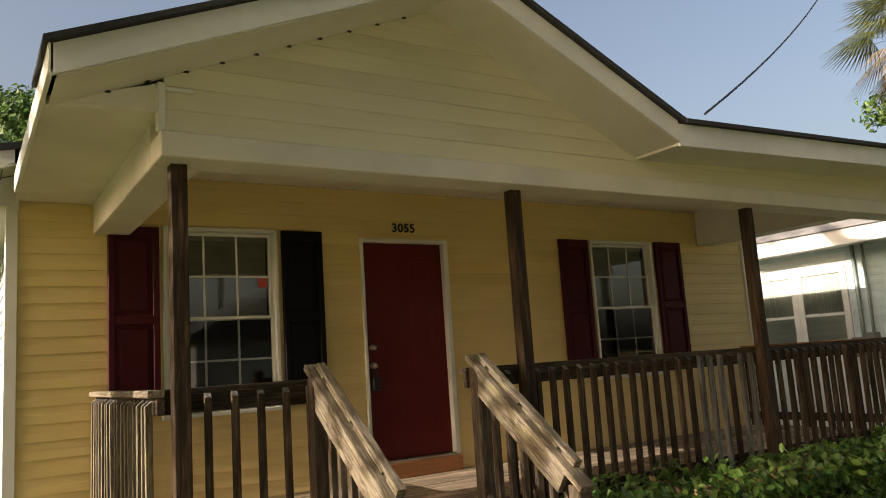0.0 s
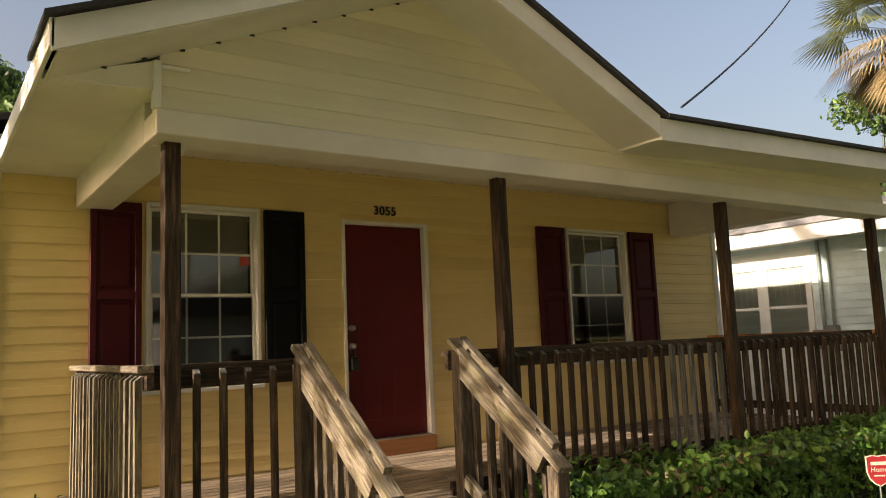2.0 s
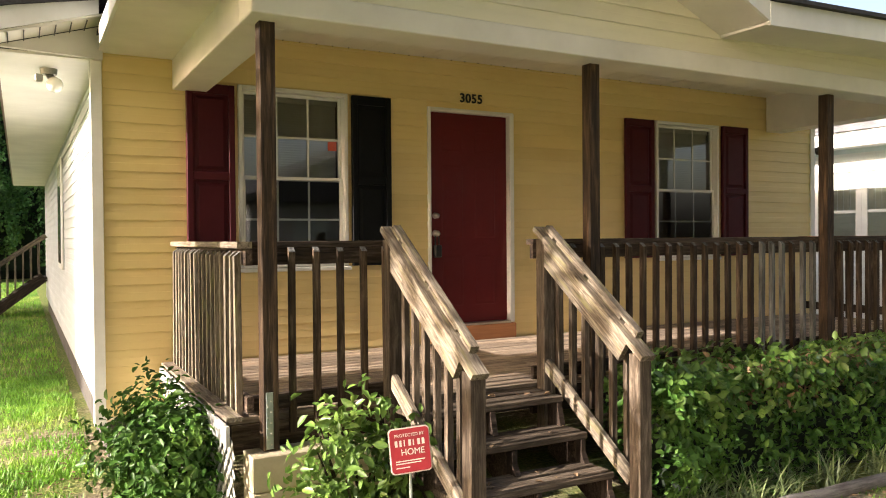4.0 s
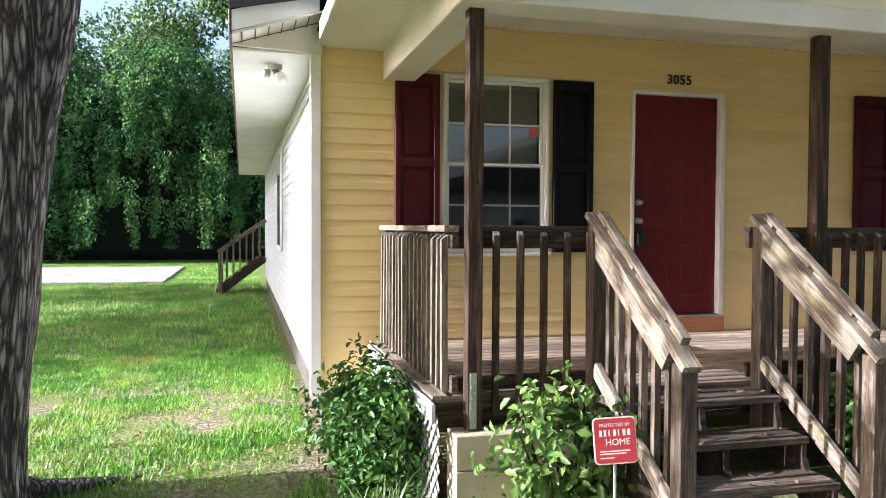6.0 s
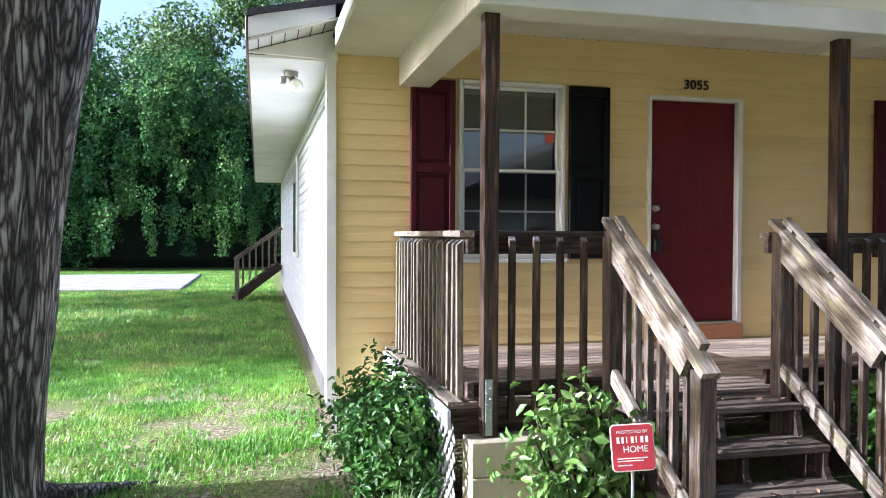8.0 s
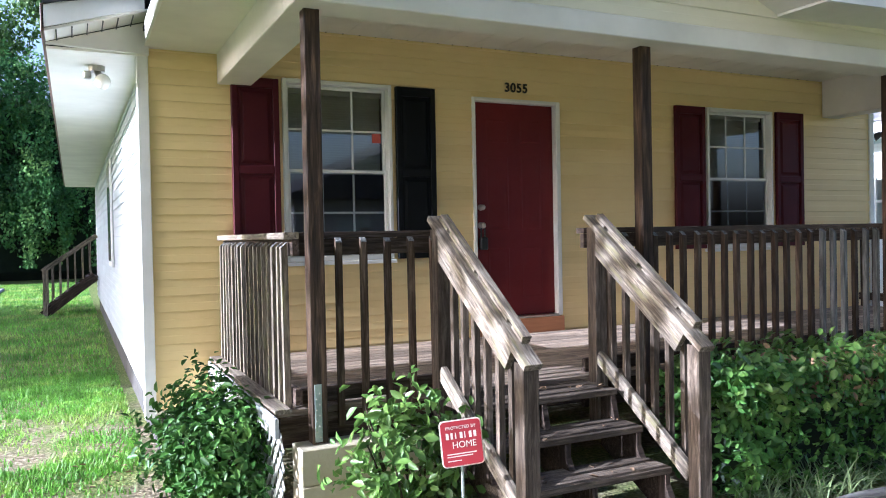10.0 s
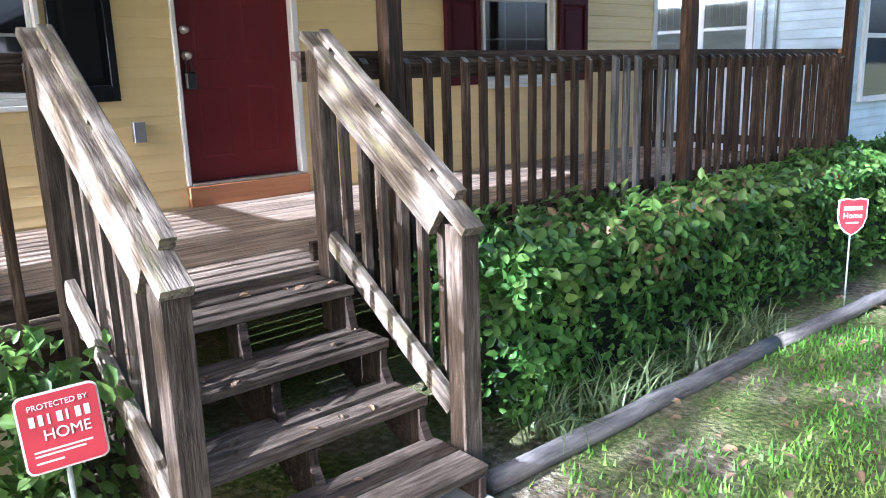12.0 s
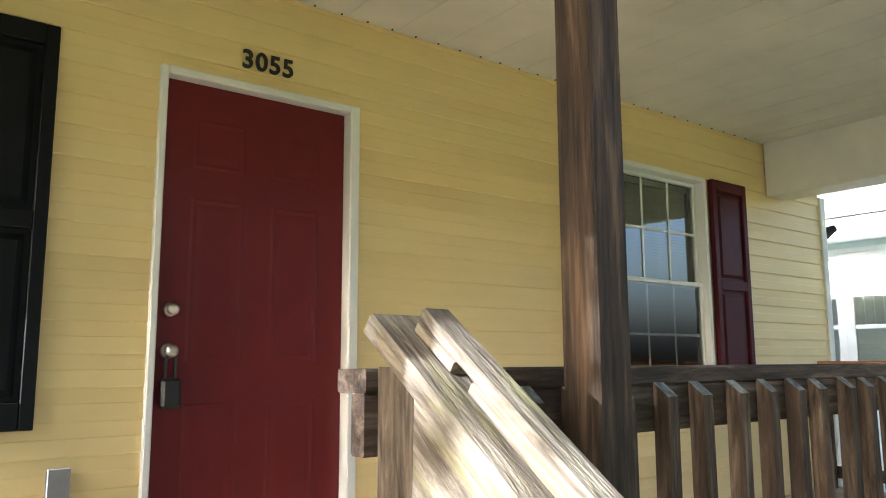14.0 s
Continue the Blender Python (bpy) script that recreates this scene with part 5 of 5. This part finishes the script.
for i in range(150):
    x, z0 = g.uniform(-26, 0), g.uniform(2.5, 8.5)
    L = g.uniform(1.0, 3.4)
    k = int(L * 115)
    u = np.linspace(0, 1, k)
    s = np.random.default_rng(300 + i)
    y0 = 30.0 + (z0 - 4) * 0.1 + g.uniform(-0.9, 0.5)
    w = 0.28 * (1 - u * 0.75)
    pp.append(np.stack([x + s.normal(0, 1, k) * w, y0 + s.normal(0, 0.12, k), np.maximum(z0 - u * L, 0.7)], 1))
    nn.append(np.tile([0, -1, 0.35], (k, 1)))
leaves("hanging_strands", np.concatenate(pp), np.concatenate(nn), 0.13, VINE, thicket, "hanging vine strands", droop=1.3, slim=0.75, seed=13)
# dark slab behind the leaves in place of the thicket's own shade
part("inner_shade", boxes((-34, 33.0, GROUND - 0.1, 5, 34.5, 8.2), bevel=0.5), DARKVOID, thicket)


def tree(name, base, h, crown, n, size, label, seed, mat=TREELEAF, r=0.2):
    t = thing(name, base, label, "tree")
    g = random.Random(seed)
    b = Vector(base)
    part("trunk", tube([b - Vector((0, 0, 0.2)), b + Vector((0.1, 0, h * 0.4)), b + Vector((0, 0.1, h * 0.8))], r, r * 0.45, 10), BARK, t, smooth=True)
    pp, nn = [], []
    for i in range(12):
        a, e = g.uniform(0, math.tau), g.uniform(0.55, 1.05)
        d = g.uniform(0.15, 0.75) * crown
        c = b + Vector((math.cos(a) * d, math.sin(a) * d, h * e))
        if i < 6:
            part("limb", tube([b + Vector((0, 0, h * 0.45)), (b + Vector((0, 0, h * 0.6))).lerp(c, 0.5), c], r * 0.4, r * 0.1, 7), BARK, t, smooth=True)
        q, dd = blob_points(n // 12, c, (crown * 0.45, crown * 0.45, crown * 0.36), seed * 20 + i, hollow=0.3, lump=0.5)
        pp.append(q)
        nn.append(dd + np.array([0, 0, 0.3]))
    leaves("crown", np.concatenate(pp), np.concatenate(nn), size, mat, t, seed=seed, droop=0.5, slim=0.6)
    return t


for i, (x, y, h, c) in enumerate(((-13, 38, 10.5, 3.6), (-7.5, 37, 13, 3.8), (-3.0, 36, 14, 3.6), (-1.0, 24, 11.8, 2.4), (-20, 38, 11, 4.0))):
    tree("tree", (x, y, GROUND), h, c, 7000, 0.26, "tall leafy green tree behind the thicket", 200 + i)
tree("tree", (26.6, 7.6, GROUND), 9.8, 2.0, 5200, 0.22, "leafy tree behind the palm", 230)

# trees at the lawn's far edge that shade the side of the house
for i, (x, y) in enumerate(((-19.5, 7.0), (-18.5, 12.5), (-13.8, 6.6), (-13.6, 12.0))):
    tree("tree", (x, y, GROUND), 9.0, 4.4, 7000, 0.3, "broad leafy tree at the edge of the lawn", 240 + i)

# ---- palm ----
palm = thing("palm_tree", (18.3, 2.85, GROUND), "tall cabbage palm with dry hanging fronds", "palm")
PX, PYY, PZ = 18.3, 2.85, 9.5
part("trunk", tube([(PX, PYY, GROUND - 0.2), (PX + 0.1, PYY, 4), (PX, PYY, PZ)], 0.24, 0.2, 12), BARK, palm, smooth=True)
g = random.Random(5)


def frond(el, az, L, mat, name, label=""):
    vs, fs = [], []
    d = Vector((math.cos(az), math.sin(az), 0))
    s0 = Vector((-math.sin(az), math.cos(az), 0))
    root = Vector((PX, PYY, PZ))
    hub = root + (d * math.cos(el) + Vector((0, 0, math.sin(el)))) * L * 0.5
    ax = (hub - root).normalized()
    nrm = ax.cross(s0)
    k0 = 0
    vs += [root - s0 * 0.02, root + s0 * 0.02, hub + s0 * 0.02, hub - s0 * 0.02]
    fs.append((0, 1, 2, 3))
    for i in range(26):
        a = -1.5 + 3.0 * i / 25
        v = ax * math.cos(a) + s0 * math.sin(a)
        l = L * 0.55 * (0.75 + 0.25 * math.cos(a))
        sag = Vector((0, 0, -0.22 * l * (1 + abs(a) * 0.5)))
        w = v.cross(nrm).normalized() * 0.028
        m = hub + v * l * 0.55
        e = hub + v * l + sag
        k0 = len(vs)
        vs += [hub, m - w, m + w, e]
        fs += [(k0, k0 + 1, k0 + 3, k0 + 2)]
    part(name, mesh_of(name, vs, fs), mat, palm, label)


for i in range(42):
    frond(g.uniform(-0.1, 1.3), g.uniform(0, math.tau), g.uniform(2.2, 2.9), PALM, "frond")
for i in range(42):
    frond(g.uniform(-1.35, -0.35), g.uniform(0, math.tau), g.uniform(2.0, 2.6), PALMDRY, "dry_frond", "dry tan frond")

# overhead wire
wire = tagged(part("overhead_wire", tube([Vector((5.3, 0.1, 4.75)).lerp(Vector((27, 9.0, 17.6)), u) - Vector((0, 0, 1.2 * u * (1 - u) * 4 * 0.5)) for u in [i / 20 for i in range(21)]], 0.018), WIRE), "black overhead service cable to the roof", "cable")

# ---- neighbouring house ----
nb = thing("neighbour_house", (10.5, 2.0, GROUND), "pale blue lap-sided neighbouring house with grey hip roof", "house")
NX, NY, NE = 8.5, -0.95, 3.05
nbw = part("wall", boxes((NX, NY + 0.02, -0.2, NX + 0.12, 10, NE + 0.02), (NX + 0.12, NY + 0.02, -0.2, 15, NY + 0.14, NE + 0.02), (14.88, NY + 0.14, -0.2, 15, 10, NE), (NX + 0.12, 9.88, -0.2, 14.88, 10, NE)), BLUESIDE, nb)
part("corner_board", boxes((NX - 0.045, NY - 0.03, 0.2, NX + 0.06, NY + 0.06, NE - 0.05), bevel=0.004), WHITE, nb)
part("soffit", boxes((NX - 0.5, NY - 0.5, NE - 0.02, 15.5, 10.5, NE + 0.02)), WHITE, nb, "white soffit")
part("fascia", boxes((NX - 0.52, NY - 0.52, NE - 0.04, 15.52, NY - 0.48, NE + 0.2)), WHITE, nb, "white fascia board")
part("fascia", boxes((NX - 0.52, NY - 0.48, NE - 0.04, NX - 0.48, 10.5, NE + 0.2)), WHITE, nb, "white fascia board")
bm = bmesh.new()
e = [bm.verts.new(p) for p in ((NX - 0.56, NY - 0.56, NE + 0.2), (15.56, NY - 0.56, NE + 0.2), (15.56, 10.5, NE + 0.2), (NX - 0.56, 10.5, NE + 0.2))]
r = [bm.verts.new(p) for p in ((12.0, 2.6, NE + 1.75), (12.0, 7.0, NE + 1.75))]
for f in ((e[0], e[1], r[0]), (e[1], e[2], r[1], r[0]), (e[2], e[3], r[1]), (e[3], e[0], r[0], r[1])):
    bm.faces.new(f)
part("roof", bm, SHINGLE2, nb, "weathered grey shingle hip roof")
for (y0, y1) in ((0.42, 1.08), (1.28, 1.95), (3.2, 4.0), (4.2, 5.0)):
    w = part("window", boxes((NX - 0.045, y0 - 0.1, 1.45, NX - 0.01, y0, 2.75), (NX - 0.045, y1, 1.45, NX - 0.01, y1 + 0.1, 2.75), (NX - 0.045, y0, 2.65, NX - 0.01, y1, 2.75), (NX - 0.045, y0, 1.45, NX - 0.01, y1, 1.52), (NX - 0.04, y0, 1.98, NX - 0.015, y1, 2.03), bevel=0.003), WHITE, nb)
    part("pane", sheet((NX - 0.03, y1, 1.52), (NX - 0.03, y0, 1.52), (NX - 0.03, y0, 2.65), (NX - 0.03, y1, 2.65)), GLASS, w).visible_shadow = False
    for k in range(6):
        yy = y0 + (y1 - y0) * (k + 0.5) / 6
        part("curtain_strip", boxes((NX - 0.02, yy - 0.045, 2.03, NX - 0.012, yy + 0.045, 2.64)), BLIND, w)
w = part("window", boxes((8.95, NY - 0.03, 0.95, 9.05, NY + 0.02, 2.75), (10.0, NY - 0.03, 0.95, 10.1, NY + 0.02, 2.75), (9.05, NY - 0.03, 2.65, 10.0, NY + 0.02, 2.75), (9.05, NY - 0.03, 0.95, 10.0, NY + 0.02, 1.03), (9.05, NY - 0.025, 1.8, 10.0, NY + 0.015, 1.86), bevel=0.003), WHITE, nb)
part("pane", boxes((9.05, NY - 0.012, 1.03, 10.0, NY - 0.006, 2.65)), material("dark_window_glass", [(0.03, 0.045, 0.06), (0.05, 0.07, 0.09)], 0.05, 2, bump=0), w)
for yy, a in ((0.16, 0.03), (0.0, 0.022)):
    part("conduit", tube([(NX - 0.05, yy, 0.9), (NX - 0.05, yy, 2.85 + a * 9)], a, seg=10), GALV, nb, "grey electrical conduit", smooth=True)
mt = part("meter_box", boxes((NX - 0.16, -0.08, 1.28, NX - 0.02, 0.12, 1.68), (NX - 0.12, 0.13, 1.32, NX - 0.02, 0.33, 1.62), bevel=0.01), GREYBOX, nb, "grey electricity meter box")
bm = bmesh.new()
bmesh.ops.create_cone(bm, cap_ends=True, segments=20, radius1=0.075, radius2=0.07, depth=0.08, matrix=pose(NX - 0.17, 0.22, 1.5, 0, 90, 0))
part("dial", bm, METAL, mt)
part("vent_pipe", tube([(9.3, 1.9, 3.3), (9.3, 1.9, 3.95)], 0.04), GALV, nb)

# ---- across the street: trees and a house, mirrored in the panes ----
for i in range(9):
    tree("tree", (-28 + i * 7.5, -31 - (i % 3) * 3.5, GROUND), 17.0 + (i * 7 % 4), 7.0, 6000, 0.55, "leafy green tree across the street", 260 + i)
oh = thing("house_across", (8, -20, GROUND), "low grey gabled house across the street", "house")
part("wall", boxes((3, -24, -0.2, 13, -18, 2.9)), GREYBOX, oh)
part("roof", extrude([(2.4, 2.85), (13.6, 2.85), (8, 5.4)], 'y', -24.5, -17.5), SHINGLE, oh)
for x in (5, 10):
    part("window", boxes((x - 0.6, -17.99, 1.0, x + 0.6, -17.95, 2.2)), GALV, oh)

# ---- grass ----
def grass(name, n, region, size, seed, dense):
    g = np.random.default_rng(seed)
    x = g.uniform(region[0], region[1], n)
    y = g.uniform(region[2], region[3], n)
    keep = np.array([noise.noise(Vector((a * 1.1, b * 1.1, 0.4))) + 0.5 * noise.noise(Vector((a * 3.1, b * 3.1, 5))) > dense(b) + j for a, b, j in zip(x, y, g.normal(0, 0.22, n))])
    keep &= ~((x > -2.95) & (x < 5.6) & (y > -3.25)) & ~((x > -1.56) & (x < -0.35) & (y < -3.1)) & ~((x < -5.6) & (y > 17.3) & (y < 26.1))
    x, y = x[keep], y[keep]
    n = len(x)
    z = np.array([0.03 * noise.noise(Vector((a * 0.5, b * 0.5, 3))) - 0.02 for a, b in zip(x, y)]) + GROUND - 0.004
    a = g.uniform(0, math.tau, n)
    h = size * g.uniform(0.5, 1.3, n)
    l = h * g.uniform(0.2, 0.9, n)
    w = 0.006 + size * 0.05
    b0 = np.stack([x - np.sin(a) * w, y + np.cos(a) * w, z], 1)
    b1 = np.stack([x + np.sin(a) * w, y - np.cos(a) * w, z], 1)
    tp = np.stack([x + np.cos(a) * l, y + np.sin(a) * l, z + h], 1)
    v = np.stack([b0, b1, tp], 1).reshape(-1, 3)
    me = bpy.data.meshes.new(name)
    me.vertices.add(len(v))
    me.vertices.foreach_set("co", v.ravel())
    me.loops.add(3 * n)
    me.loops.foreach_set("vertex_index", np.arange(3 * n, dtype=np.int32))
    me.polygons.add(n)
    me.polygons.foreach_set("loop_start", np.arange(0, 3 * n, 3, dtype=np.int32))
    me.update(calc_edges=True)
    tagged(part(name, me, GRASSM), "uneven blades of green lawn grass", "grass", kind="stuff")


grass("grass", 120000, (-8.5, -2.9, -3.2, 4.5), 0.05, 1, lambda b: -0.5 + 0.46 * min(1.0, max(0.0, (3.0 - b) / 1.6)))
grass("grass", 110000, (-13, -2.9, 4.5, 30), 0.075, 2, lambda b: -0.8)
grass("grass", 50000, (-0.3, 7, -6.5, -3.35), 0.04, 3, lambda b: 0.12)
# fallen leaves on bare ground and treads
g = np.random.default_rng(9)
q = np.stack([g.uniform(-6, -2.4, 260), g.uniform(-3.5, 0.5, 260), np.full(260, GROUND + 0.015)], 1)
q2 = np.stack([g.uniform(-0.2, 4, 220), g.uniform(-4.6, -3.1, 220), np.full(220, GROUND + 0.015)], 1)
q3 = np.concatenate([np.stack([g.uniform(-1.4, -0.45, 7), np.full(7, yf + 0.13) + g.normal(0, 0.06, 7), np.full(7, zt + 0.008)], 1) for yf, zt, d in TREADS])
lv = leaves("fallen_leaves", np.concatenate([q, q2, q3]), np.tile([0, 0, 1.0], (480 + len(q3), 1)), 0.055, DEADLEAF, None, seed=3, droop=0.0, slim=0.5, spread=0.25)
tagged(lv, "scattered dry brown fallen leaves", "fallen leaves", kind="stuff")

# ---- siding courses ----
siding(wall_front, (WALL_L + 0.01, 0.0), 0, WALL_R - WALL_L - 0.04, 0.259, 3.36, YELLOW, holes=[(h[0] - WALL_L - 0.01, h[1] - WALL_L - 0.01, h[2], h[3]) for h in HOLES])
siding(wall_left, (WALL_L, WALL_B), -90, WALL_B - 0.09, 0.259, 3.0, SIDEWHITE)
siding(nbw, (NX, 10), -90, 9.7, 0.25, NE - 0.1, NBWHITE, h=0.12)
siding(nbw, (NX, 0.3), -90, 1.2, 0.25, NE - 0.1, BLUESIDE, h=0.12)
siding(nbw, (NX + 0.06, NY + 0.02), 0, 6.4, 0.25, NE - 0.1, BLUESIDE, h=0.12)
